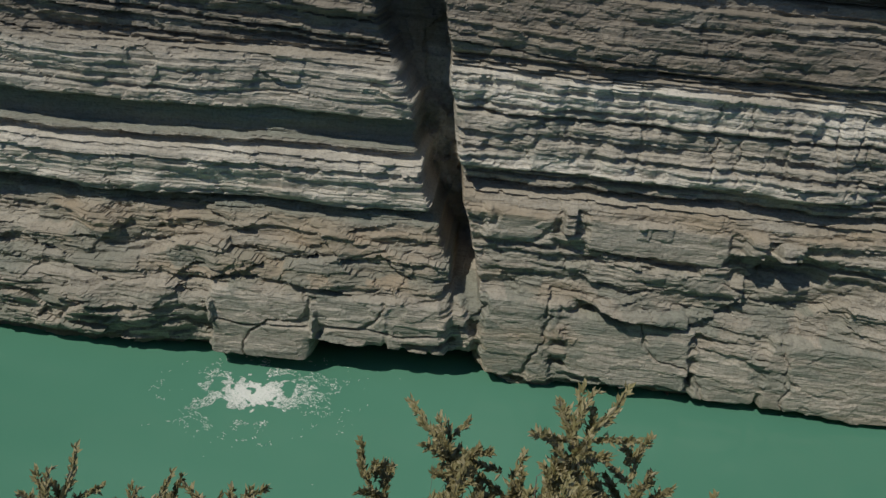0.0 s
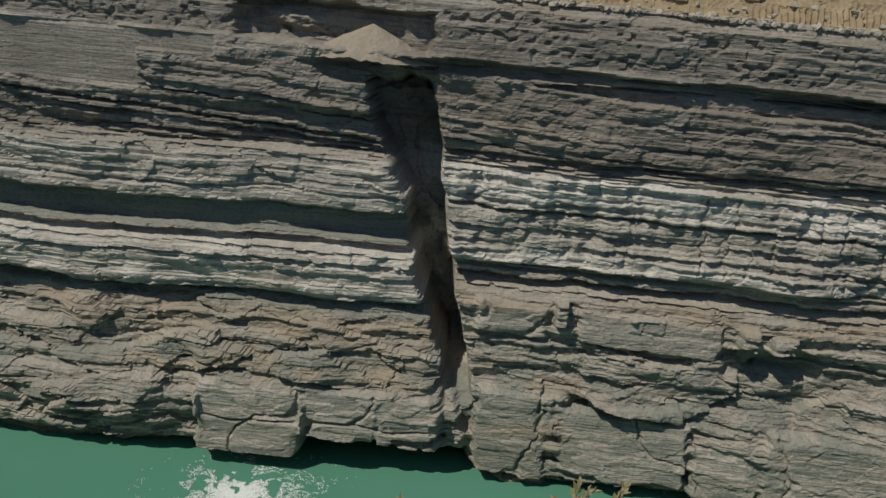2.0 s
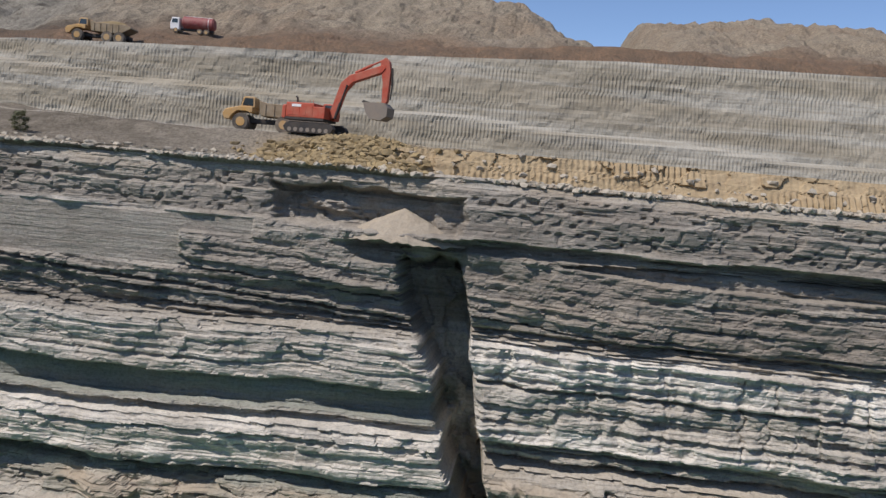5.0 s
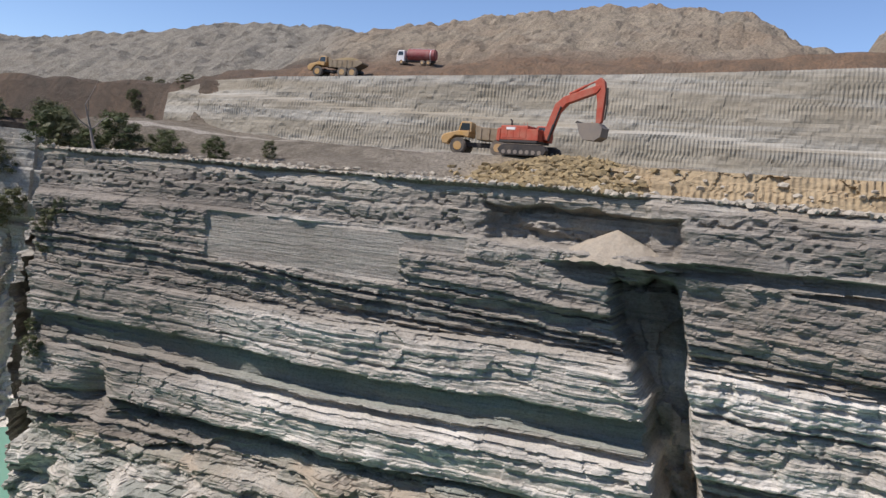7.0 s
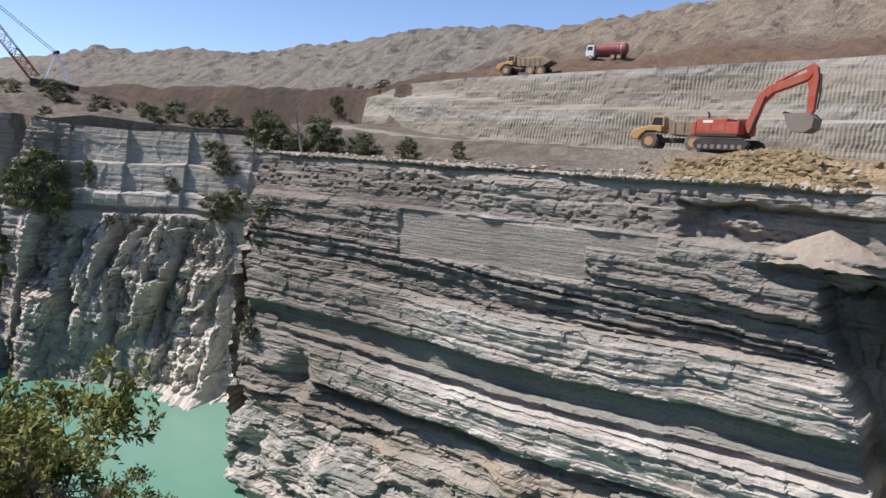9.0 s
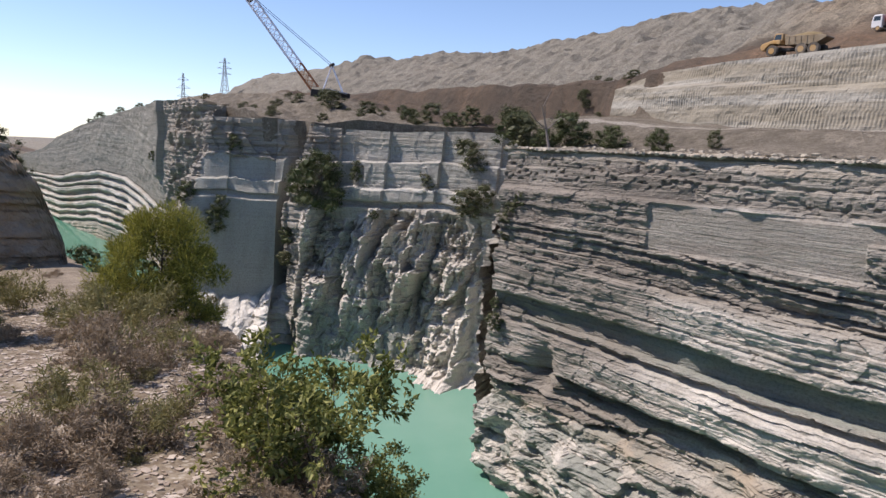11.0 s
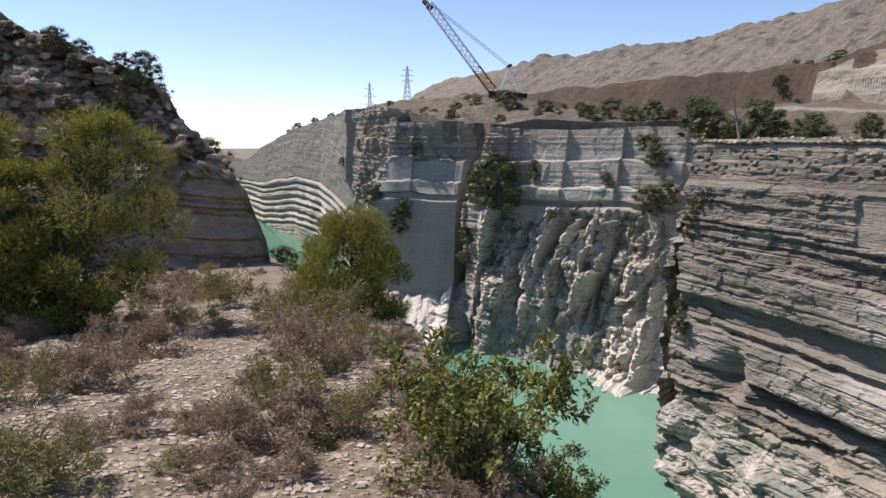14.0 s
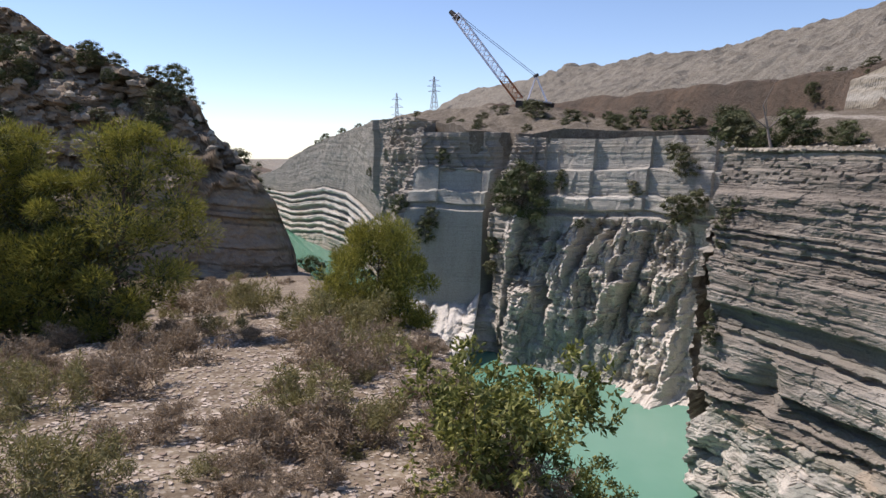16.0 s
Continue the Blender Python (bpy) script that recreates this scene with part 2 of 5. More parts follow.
# ---- the cut: far wall opposite the camera ----
LEFT = ((-2, -0.4), (1.4, -0.3), (1.9, 1.6), (5.2, 2.0), (5.5, 2.7), (8.6, 2.3), (9.0, 1.5), (11, 1.1), (14.4, 0.7), (15.6, 0.1),
        (16.7, -0.9), (17.0, 0.7), (20.2, 0.9), (21.5, 0.1), (21.7, -0.9), (22.3, -0.8), (22.45, 0.0), (22.75, -0.1), (22.9, -1.1),
        (25.2, -1.0), (25.5, 0.35), (29.5, 0.5), (30.2, 0.0), (30.4, -0.5), (33.8, -0.3), (34.1, 0.05), (39.4, 0.05), (39.7, -0.5),
        (43.4, -0.4), (44.4, -0.9))
RIGHT = ((-2, 0.2), (1.0, 0.3), (1.6, 0.9), (6, 1.5), (9.5, 1.0), (10, 0.5), (15.6, 0.3), (16, 0.9), (18.8, 0.8), (19.5, 0.2),
         (19.8, -0.7), (21.5, -0.6), (22, 0.7), (23.2, 0.6), (26.8, 0.2), (27.1, 0.5), (30, 0.6), (30.7, 0.0), (31.4, -0.5),
         (31.7, 0.2), (37.9, -0.2), (38.2, -1.2), (38.9, -1.1), (39.1, 0.3), (43.2, 0.2), (44.4, -0.6))


def table(z, rows):
    return np.interp(z, [r[0] for r in rows], [r[1] for r in rows])


def band(z, a, b, soft=0.25):
    return step(a - soft, a + soft, z) * (1 - step(b - soft, b + soft, z))


def thin_beds(x, s, seed, sizes=((0.9, 2.2, 0.32), (0.24, 0.62, 0.27))):
    """Hard and soft beds that stand proud by turns, each with a crumbled edge of its own."""
    rng = np.random.default_rng(seed)
    out = 0
    for thin, thick, amp in sizes:
        b = np.cumsum(rng.uniform(thin, thick, int(90 / thin))) - 12
        proud = rng.uniform(-1, 1, len(b) + 1)
        k = np.searchsorted(b, s)
        edge = fbm(x * 0.13, k * 7.3, 0, 6, seed + 5, 0.56)
        out = out + amp * (proud[k] + 1.5 * edge)
    return out


def facets(x, z, w, h, seed):
    """Broken rock: flat faces, each with its own depth and tilt."""
    gx, gz = x / w, z / h
    ix, iz = np.floor(gx).astype(np.int64), np.floor(gz).astype(np.int64)
    gx = gx + 0.16 * fbm(gx * 2.3, gz * 2.3, 0, 4, seed + 60, 0.6)
    gz = gz + 0.16 * fbm(gx * 2.3, gz * 2.3, 0, 4, seed + 70, 0.6)
    best = np.full(x.shape, 1e9)
    out = np.zeros(x.shape)
    for di in (-1, 0, 1):
        for dj in (-1, 0, 1):
            i, j = ix + di, iz + dj
            px = i + lattice(i, j, i * 0, seed)
            pz = j + lattice(i, j, i * 0 + 1, seed)
            d = (gx - px) ** 2 + (gz - pz) ** 2 * 1.6
            v = (lattice(i, j, i * 0 + 2, seed) * 2 - 1) + 1.3 * (lattice(i, j, i * 0 + 3, seed) - 0.5) * (gx - px) + 1.6 * (lattice(i, j, i * 0 + 4, seed) - 0.35) * (gz - pz)
            near = d < best
            best = np.where(near, d, best)
            out = np.where(near, v, out)
    return out


def far_wall():
    x = np.arange(-80, 62, 0.135)
    z = np.arange(-1.6, 44.61, 0.125)
    X, Z = np.meshgrid(x, z)
    wob = 0.55 * vnoise(X / 17, 0, 0, 3) + 0.3 * fbm(X / 4, Z / 5, 0, 3, 4)
    Zw = Z + wob * step(1, 5, Z)
    left, right = table(Zw, LEFT), table(Zw, RIGHT)
    zk = np.array([-2, 4, 9.8, 12.5, 19.3, 27.4, 32.5, 36, 46])
    xr = np.interp(Z, zk, [5.6, 5.1, 3.9, 3.1, 1.2, -0.4, -1.2, -2, -2.5]) + 0.3 * fbm(Z * 0.7, 0, 0, 4, 8)
    xl = np.interp(Z, zk, [2.6, 2.2, 0.9, 0.2, -2.0, -3.9, -6.6, -7.6, -8]) + 1.1 * fbm(Z * 0.6, 0, 0, 5, 9, 0.6) + 0.25 * thin_beds(Z * 0, Z, 11)
    side = step(-0.3, 0.3, X - (xl + xr) / 2)
    broken = 1 + 0.5 * fbm(X / 9, Z / 5, 0, 3, 12)
    fade = 1 - 0.55 * step(-45, -66, X)
    off = (left * (1 - side) * fade + right * side) * broken
    # the beds; the upper ones dip to the right
    dip = 0.085 * np.clip(X + 45, 0, 60) * band(Z, 30.5, 38.5, 0.9) + 0.05 * np.clip(X - 3, 0, 40) * (1 - step(8, 16, Z))
    s = Zw + dip
    patch = band(X, -49, -20.5, 0.15) * band(Z, 34.4, 39.2, 0.15) * (1 - band(X, -27, -20, 0.15) * band(Z, 33, 37.6, 0.1))
    rough = 1 - 0.97 * patch
    calm = 1 - 0.7 * band(Zw, 22.8, 25.4, 0.2) * (1 - side) * step(-66, -55, X)
    slab = 1 - step(13, 17, Z)
    sleek = 1 - 0.45 * (1 - side) * band(Zw, 16.8, 30.2, 0.5)
    top = band(Z, 39.3, 44.8, 0.3)
    off = off + thin_beds(X, s, 20) * (1 - 0.62 * top) * (1 - 0.35 * step(-38, -52, X) * step(14, 17, Z)) * rough * calm * sleek * (1 - 0.4 * slab) * (1 + 0.3 * band(Z, 29.5, 34.5, 0.5) * (1 - side))
    off = off + facets(X - 0.4 * Z, s, 7.5, 3.6, 15) * 0.7 * slab
    joints_zone = side * band(Zw, 22.5, 30.5, 0.5)
    low = (1 - 0.75 * step(15, 19, Z)) * sleek
    off = off + (facets(X + 0.3 * Z, s, 5.2, 2.2, 5) * 0.45 + facets(X, s, 1.8, 0.7, 6) * 0.16) * low * rough * calm * (1 - 0.5 * joints_zone)
    off = off + facets(X, s, 2.2, 1.3, 7) * 0.22 * (1 - 0.6 * top) * (1 - low) * rough * calm
    off = off + 0.9 * fbm(X / 11, Z / 8, 0, 4, 30) * rough + 0.26 * fbm(X * 0.9, Z * 1.2, 0, 5, 31, 0.6) * (1 - 0.55 * top) * rough * sleek * (0.4 + 0.6 * calm)
    # upright joints in the pale beds right of the cleft
    off = off + patch * 0.05 * fbm(X * 0.8, Z * 2.2, 0, 4, 39)
    joints = joints_zone
    off = off - joints * 0.35 * step(0.78, 0.95, ridged(X * 0.5 + 0.3 * fbm(X, Z, 0, 2, 40), Z * 0.09, 0, 2, 41)) + joints * 0.18 * vnoise(X * 1.3, Z * 0.3, 0, 42)
    # pits along the top courses
    pits = band(Z, 39.6, 43.2, 0.3) * (1 - patch)
    off = off - pits * 0.34 * step(0.25, 0.6, vnoise(X * 1.9, Z * 2.6, 0, 44)) * step(-0.3, 0.3, vnoise(X / 9, Z / 3, 0, 45))
    # swelling foot of the wall on the right, undercut at the waterline
    foot = side * step(6, 20, X) * (1 - step(7, 15, Z)) * step(0.5, 1.8, Z - 0.6 * vnoise(X * 0.2, 0, 0, 51))
    off = off + foot * (0.6 + 1.5 * np.clip(vnoise(X / 7.5, Z / 9, 0, 52) + 0.2, -0.3, 1))
    off = off - side * 1.7 * band(X, 13, 24, 1.0) * band(Z, 8.4 - 0.12 * (X - 13), 10.0 - 0.16 * (X - 13), 0.3)
    # blocks that hang out of the pale shelf
    for bx, bz, bw, bh in ((11.2, 18.0, 1.1, 2.2), (28.3, 17.3, 1.6, 1.9), (31.6, 16.9, 2.2, 1.5), (19, 17.6, 3.2, 1.3)):
        off = off + 1.3 * band(X, bx - bw / 2, bx + bw / 2, 0.12) * band(Z, bz - bh / 2, bz + bh / 2, 0.15)
    off = off - 1.0 * band(X, 26.8, 36, 0.6) * band(Z, 13.2, 16.0, 0.4)
    # recess with a shelf over the cleft
    shelf = band(X, -19 + 1.2 * fbm(Z * 0.8, 0, 0, 3, 64), -2.3 + 1.0 * fbm(Z * 0.9, 0, 0, 3, 65), 0.35) * band(Z, 39.3 + 0.2 * vnoise(X, 0, 0, 60), 42.7 + 0.5 * vnoise(X / 2, 0, 0, 62), 0.15)
    off = off - shelf * (1.7 + 0.5 * fbm(X * 0.5, Z, 0, 3, 61))
    off = off + (0.9 + 0.8 * fbm(X * 0.9, Z * 1.5, 0, 4, 66)) * band(X, -16.8, -12.4, 0.9) * band(Z + 0.12 * X, 38.7, 39.8, 0.3)
    off = off - 1.0 * band(X, -12, -2, 0.5) * band(Z, 36.6, 38.3, 0.25) + (0.5 + 0.6 * fbm(X, Z, 0, 4, 63)) * band(X, -12.5, -2.5, 0.5) * band(Z, 38.0, 39.3, 0.3)
    # the cleft
    cleft = step(-0.3, 0.35, X - xl) * step(-0.1, 0.2, xr - X) * (1 - step(36.4, 37.3, Z + 0.9 * fbm(X * 0.7, 0, 0, 4, 72))) * step(8, 11.5, Z)
    off = off * (1 - cleft) + cleft * (-np.interp(Z, [10, 26, 36], [8.5, 7.4, 4.8]) + 1.5 * fbm(X / 3, Z / 4, 0, 5, 71) + 0.9 * facets(X, Z, 1.6, 2.5, 73) * 0.5)
    off = off + 1.2 * np.exp(-((X - xl + 1.1) / 1.1) ** 2 - ((Z - 28) / 2.0) ** 2)
    # ledge of blocks left of the cleft, hollow beneath
    ledge = band(X, -21.5, 1.2, 0.4) * band(Z, 1.7, 8.9 + 0.4 * vnoise(X / 3, 0, 0, 80), 0.2)
    off = off + ledge * 1.1 + 0.9 * band(X, -22, 0, 1) * np.clip((15 - Z) / 6, 0, 1) * step(8.5, 9.2, Z) - ledge * 0.9 * step(0.94, 0.98, ridged(X * 0.16 + 0.35, Z * 0.05, 0, 1, 81))
    off = off - band(X, -12, 4, 0.7) * band(Z, -2, 4.4 - 0.1 * (X + 12), 0.3) * 3.4
    off = off - band(X, -22, 6, 1) * (1 - step(1.3, 1.8, Z)) * 1.6
    # broken corner towards the alcove: hollows and a shattered foot
    off = off - 2.6 * np.exp(-((X + 63.5) / 2.0) ** 2 - ((Z - 17.5) / 3.2) ** 2) + step(-44, -52, X) * (1 - step(9, 13, Z)) * (0.2 + 1.4 * fbm(X / 4, Z / 3, 0, 4, 85))
    off = off - 1.5 * band(X, -60, -34, 1.5) * band(Zw, 12.6, 17.0, 0.4)
    # clean-broken slabs at the foot, with a few cracks
    slabs = 0
    grain = 0.12 * facets(X, Z, 2.6, 1.3, 101) + 0.12 * fbm(X * 0.8, Z * 1.6, 0, 5, 102, 0.6) + 0.08 * thin_beds(X, s, 103)
    e = 0.7 * fbm(X / 2.2, Z / 2.2, 0, 4, 107, 0.6)
    for x0, x1, z0, z1, out, tilt, lean in ((-21.3, -11.6, 1.9, 8.7, 3.3, 0.02, -0.05), (-11.3, 0.6, 4.6, 8.9, 3.0, 0.03, -0.02), (12.8, 24.5, 2.6, 8.6, 2.6, 0.05, -0.16),
                                            (25.5, 31.5, 1.2, 6.2, 2.9, 0.04, -0.2), (32, 47, 1.0, 8.4, 3.4, 0.03, -0.12), (4.6, 11.6, 1.4, 9.8, 2.5, -0.03, -0.06),
                                            (13, 26, 15.4, 18.4, 1.5, 0.0, -0.1), (3.5, 10, 15.6, 18.6, 1.3, 0.0, 0.05)):
        m = band(X + e, x0, x1, 0.25) * band(Z + 0.5 * e + 0.04 * (X - x0) * (x0 > 0), z0, z1, 0.2)
        face = out + tilt * (X - x0) + lean * (Z - z0) + grain
        off = off * (1 - 0.85 * m) + face * 0.85 * m
        slabs = np.maximum(slabs, m)
    crack = step(0.965, 0.99, ridged(X * 0.13 + 0.2 * fbm(X / 3, Z / 2, 0, 3, 104), Z * 0.1, 0, 1, 105)) + band(X, -21, 0, 0.5) * band(Z, 5.4 + 0.3 * vnoise(X / 3, 0, 0, 106), 5.65 + 0.3 * vnoise(X / 3, 0, 0, 106), 0.06)
    off = off - 0.45 * slabs * np.clip(crack, 0, 1)
    off = off * (1 - 0.8 * step(-75.2, -78.5, X))
    off[:, 1:-1] = 0.08 * off[:, :-2] + 0.84 * off[:, 1:-1] + 0.08 * off[:, 2:]
    end = np.clip(-73.5 + 1.2 * fbm(Z / 4, 0, 0, 4, 86) - X, 0, 10)
    Y = 62 - off + end * 2.6 - 0.03 * (44 - Z)
    cell = facets(X, s, 3.0, 1.6, 97)
    chalk = np.clip(band(Zw, 17, 22.3, 0.5) * (1 - side) * 0.75 + side * (band(Zw, 27.2, 30.6, 0.3) * 0.85 + band(Zw, 21.9, 23.2, 0.2) * 0.75
            + 0.2 * band(Zw, 23, 27, 0.4)) + (1 - side) * (0.4 * band(Zw, 25.5, 29.8, 0.3) + 0.9 * band(X, -49, -26, 0.5) * band(Z, 39.15, 39.6, 0.1)) + 0.5 * step(-40, -52, X) * (1 - step(10, 13, Z))
            + 0.6 * step(-68, -73, X) * (1 - step(25, 34, Z)), 0, 1)
    chalk = chalk * np.clip(0.85 + 1.0 * fbm(X / 4, Z / 2, 0, 5, 91), 0, 1.15)
    earth = np.clip((1 - side) * band(Zw, 9.5, 15.6, 0.6) * 0.8 * step(-45, -30, X) + 0.7 * band(Zw, 43.0, 46, 0.5) + side * 0.9 * band(X, 3, 14, 1.5) * band(Z, 1, 12, 1.5)
                    + 0.7 * side * band(Zw, 17.8, 19.6, 0.4) + 0.9 * (1 - step(0.8, 2.2, Z)) + 0.9 * step(-40, -46, X) * band(Zw, 11.6, 13.6, 0.4)
                    + 0.5 * side * band(Zw, 30.6, 37, 0.5) + 0.25, 0, 1)
    earth = earth * np.clip(0.55 + 0.9 * fbm(X / 6, Z / 1.2, 0, 5, 93), 0, 1)
    green = np.clip(band(Zw, 22.6, 25.4, 0.3) * (1 - side) * 0.8 + band(Zw, 15.6, 17, 0.3) * 0.7 * (1 - side) + step(19, 8, Z) * np.clip(0.25 + 0.8 * cell, 0, 0.8), 0, 1)
    earth = earth * (1 - 0.6 * slabs * (X < 0))
    # towards the left end, less chalk and more dark also paint in dust shade
    chalk = np.clip(chalk + 0.15 * slabs, 0, 1) * (1 - 0.35 * step(-42, -58, X) * step(12, 16, Z))
    dark = np.clip(0.85 * band(Zw, 30.8, 43.4, 0.6) * side + (0.7 + 0.25 * step(-30, -50, X)) * band(Zw, 30.2, 43.4, 0.6) * (1 - side) * (1 - 0.4 * patch) + 0.85 * step(-40, -54, X) * band(Zw, 13, 30.2, 0.6), 0, 1) * np.clip(0.85 + 0.6 * fbm(X / 6, Z / 2, 0, 3, 99) + 0.15 * step(-38, -50, X), 0, 1)
    P = np.stack([X, Y, Z], -1)
    ob = grid_mesh("cliff_far_wall", P, ROCK, {"chalk": chalk, "earth": earth, "green": green, "dark": dark})
    return tagged(ob, "grey bedded marl cliff with chalky ledges above green water", "cliff", kind="structure")


far_wall()


def path_points(corners, spacing):
    c = np.array(corners, float)
    d = np.concatenate([[0], np.cumsum(np.hypot(*np.diff(c, axis=0).T))])
    u = np.arange(0, d[-1], spacing)
    xy = np.stack([np.interp(u, d, c[:, 0]), np.interp(u, d, c[:, 1])], -1)
    k = max(1, int(2.5 / spacing))
    pad = np.pad(xy, ((k, k), (0, 0)), mode="edge")
    ker = np.ones(2 * k + 1) / (2 * k + 1)
    xy = np.stack([np.convolve(pad[:, i], ker, "valid") for i in (0, 1)], -1)
    t = np.gradient(xy, axis=0)
    t /= np.linalg.norm(t, axis=1)[:, None] + 1e-9
    return u, xy, np.stack([-t[:, 1], t[:, 0]], -1)   # normal to the left of the run


def alcove_wall():
    """The wall past the corner: smooth upright planes above, sharp leaning ribs below, pale slips of debris at the foot."""
    u, xy, nrm = path_points([(-77, 65.5), (-84, 76), (-98, 97), (-105, 94), (-116, 87.5), (-128.5, 80), (-138, 73.5), (-144.5, 67.5), (-147, 65.5), (-149, 66), (-153, 67),
                              (-163, 50), (-166, 51), (-181, 58), (-196, 68), (-200, 72)], 0.22)
    h = np.linspace(0, 1, 260)
    U, H = np.meshgrid(u, h)
    top = np.interp(u, [0, 38, 60, 74, 86, 96, 103, 124, 143, 166], [45.4, 46.9, 47.3, 46.7, 47.0, 47.9, 48.6, 48.8, 51.5, 52.4])
    Z = -1.5 + H * (top + 1.5)
    slab = band(U, 103, 121.8, 0.35) * (1 - step(39.6, 40.2, Z + 1.2 * fbm(U / 3, 0, 0, 3, 230)))
    # the planes: each steps back a little above a ledge that sags
    sag = 0.8 * fbm(U / 9, 0, 0, 3, 231)
    plane = step(38, 41, U) * (1 - step(84, 88, U))
    off = 1.1 * (1 - step(40.4, 40.7, Z + sag)) + 1.3 * (1 - step(35.0, 35.3, Z + sag + 0.5 * fbm(U / 2, 0, 0, 3, 232))) - 1.0 * band(Z + sag, 31.2, 32.4, 0.2) - 0.13 * np.clip(Z - 31, 0, 20)
    off = off + 0.9 * np.round(1.4 * vnoise(U / 6.5, 3.3, 0, 233)) * step(31, 34, Z)
    raw = (1 - plane) * (1 - slab)
    off = off + thin_beds(U, Z, 210) * (0.16 * plane + 0.75 * raw) + facets(U, Z, 3, 5, 216) * (0.16 * plane + 0.8 * raw) + (1 - slab) * 0.14 * fbm(U / 1.2, Z / 1.6, 0, 5, 212, 0.62)
    # ribs that lean as they run down, with narrow dark gullies between them
    edge = 31.0 + 3.5 * fbm(U / 5, 0, 0, 3, 6)
    down = np.clip(edge - Z, 0, 40)
    lower = step(0.0, 2.0, down) * (1 - slab) * step(48, 57, U) * (1 - step(91, 96, U))
    run = U - 0.2 * down + 1.3 * fbm(U / 6, Z / 10, 0, 3, 5, 0.5)
    rib = np.zeros_like(U)
    for pitch, amp, seed in ((6.2, 5.0, 201), (2.9, 1.5, 202), (1.1, 0.5, 203)):
        k = run / pitch + 0.45 * fbm(run / pitch, Z / (3.5 * pitch), 0, 3, seed)
        i = np.floor(k).astype(np.int64)
        f = k - i
        tall = 0.5 + 0.9 * lattice(i, i * 0, i * 0, seed)
        rib = rib + amp * tall * (np.where(f < 0.3, f / 0.3, (1 - f) / 0.7) - 0.45)
    rib = 0.55 * rib + 1.9 * facets(run, Z + 0.3 * U, 4.2, 10.0, 226) + 0.7 * facets(run, Z, 2.0, 5.0, 227)
    calm = band(U, 64, 93, 3) * (1 - step(9, 14, Z + 8 * fbm(U / 6, 0, 0, 3, 234)))
    off = off + lower * (rib * np.clip(down / 5, 0, 1) * (1 - 0.85 * calm) + 0.25 * down + 0.55 * facets(U, Z, 1.4, 2.2, 220) + 0.8 * facets(U, Z, 3.0, 3.6, 225) * (1 - calm) + 0.85 * thin_beds(U, Z, 235) * (1 - calm))
    off = off - 2.2 * band(U, 97.5, 103, 0.8) + band(U, 121.8, 140, 0.5) * 0.22 * np.clip(40 - Z, 0, 40) + slab * (0.15 * (40 - Z) + 0.12 * fbm(U / 5, Z / 4, 0, 4, 236))
    # slips: right of the ribs, below the slab, along the water
    slip = band(U, 35, 59, 5) * np.clip(20 + 9 * fbm(U / 4, 0, 0, 3, 223) - Z, 0, 30) * 0.34 + band(U, 97, 126, 3) * np.clip(11.5 - 0.12 * (U - 103) + 3 * fbm(U / 4, 0, 0, 3, 224) - Z, 0, 12) * 1.25
    off = off + slip * (1 + 0.4 * fbm(U / 3, Z / 3, 0, 5, 217, 0.6)) + np.clip(slip, 0, 1) * (0.6 * facets(U, Z, 3.5, 3.0, 221) + 0.5 * fbm(U, Z, 0, 4, 222))
    beach = np.exp(-((U - 53) / 12) ** 2) * np.clip(1.0 - Z, 0, 2.5) * 3.2
    off = off + beach
    X = xy[:, 0][None] + nrm[:, 0][None] * off
    Y = xy[:, 1][None] + nrm[:, 1][None] * off
    heapy = np.clip(slip / 1.5, 0, 1)
    # chalk grows with rib height, painting in sunlit crests and shaded gullies
    white = np.clip(0.85 * lower * (1 - calm) * np.clip(0.6 + 0.3 * rib, 0, 1) + 0.3 * plane * step(31, 33, Z) + 0.45 * slab + 0.35 * calm * lower + 0.75 * np.clip(slip + beach, 0, 1) + 0.5 * band(Z + sag, 34.6, 35.4, 0.2) * plane, 0, 1)
    green = np.clip(0.1 + 0.45 * calm + 0.4 * slab + 0.12 * plane * step(31, 34, Z), 0, 0.9) * (1 - heapy)
    earth = np.clip(0.25 * lower * (1 - calm) + 0.6 * fbm(U / 6, Z / 5, 0, 4, 215) * raw + 0.4 * band(Z, 44, 60, 0.5), 0, 0.8) * (1 - slab)
    dark = np.clip(0.12 * plane * step(31, 33, Z) + 0.35 * raw * (1 - lower), 0, 1) * (1 - heapy)
    ob = grid_mesh("cliff_alcove_wall", np.stack([X, Y, Z], -1), ROCK, {"chalk": white, "earth": earth, "green": green, "dark": dark})
    return tagged(ob, "ribbed grey marl cliff set back behind the corner", "cliff", kind="structure")


alcove_wall()


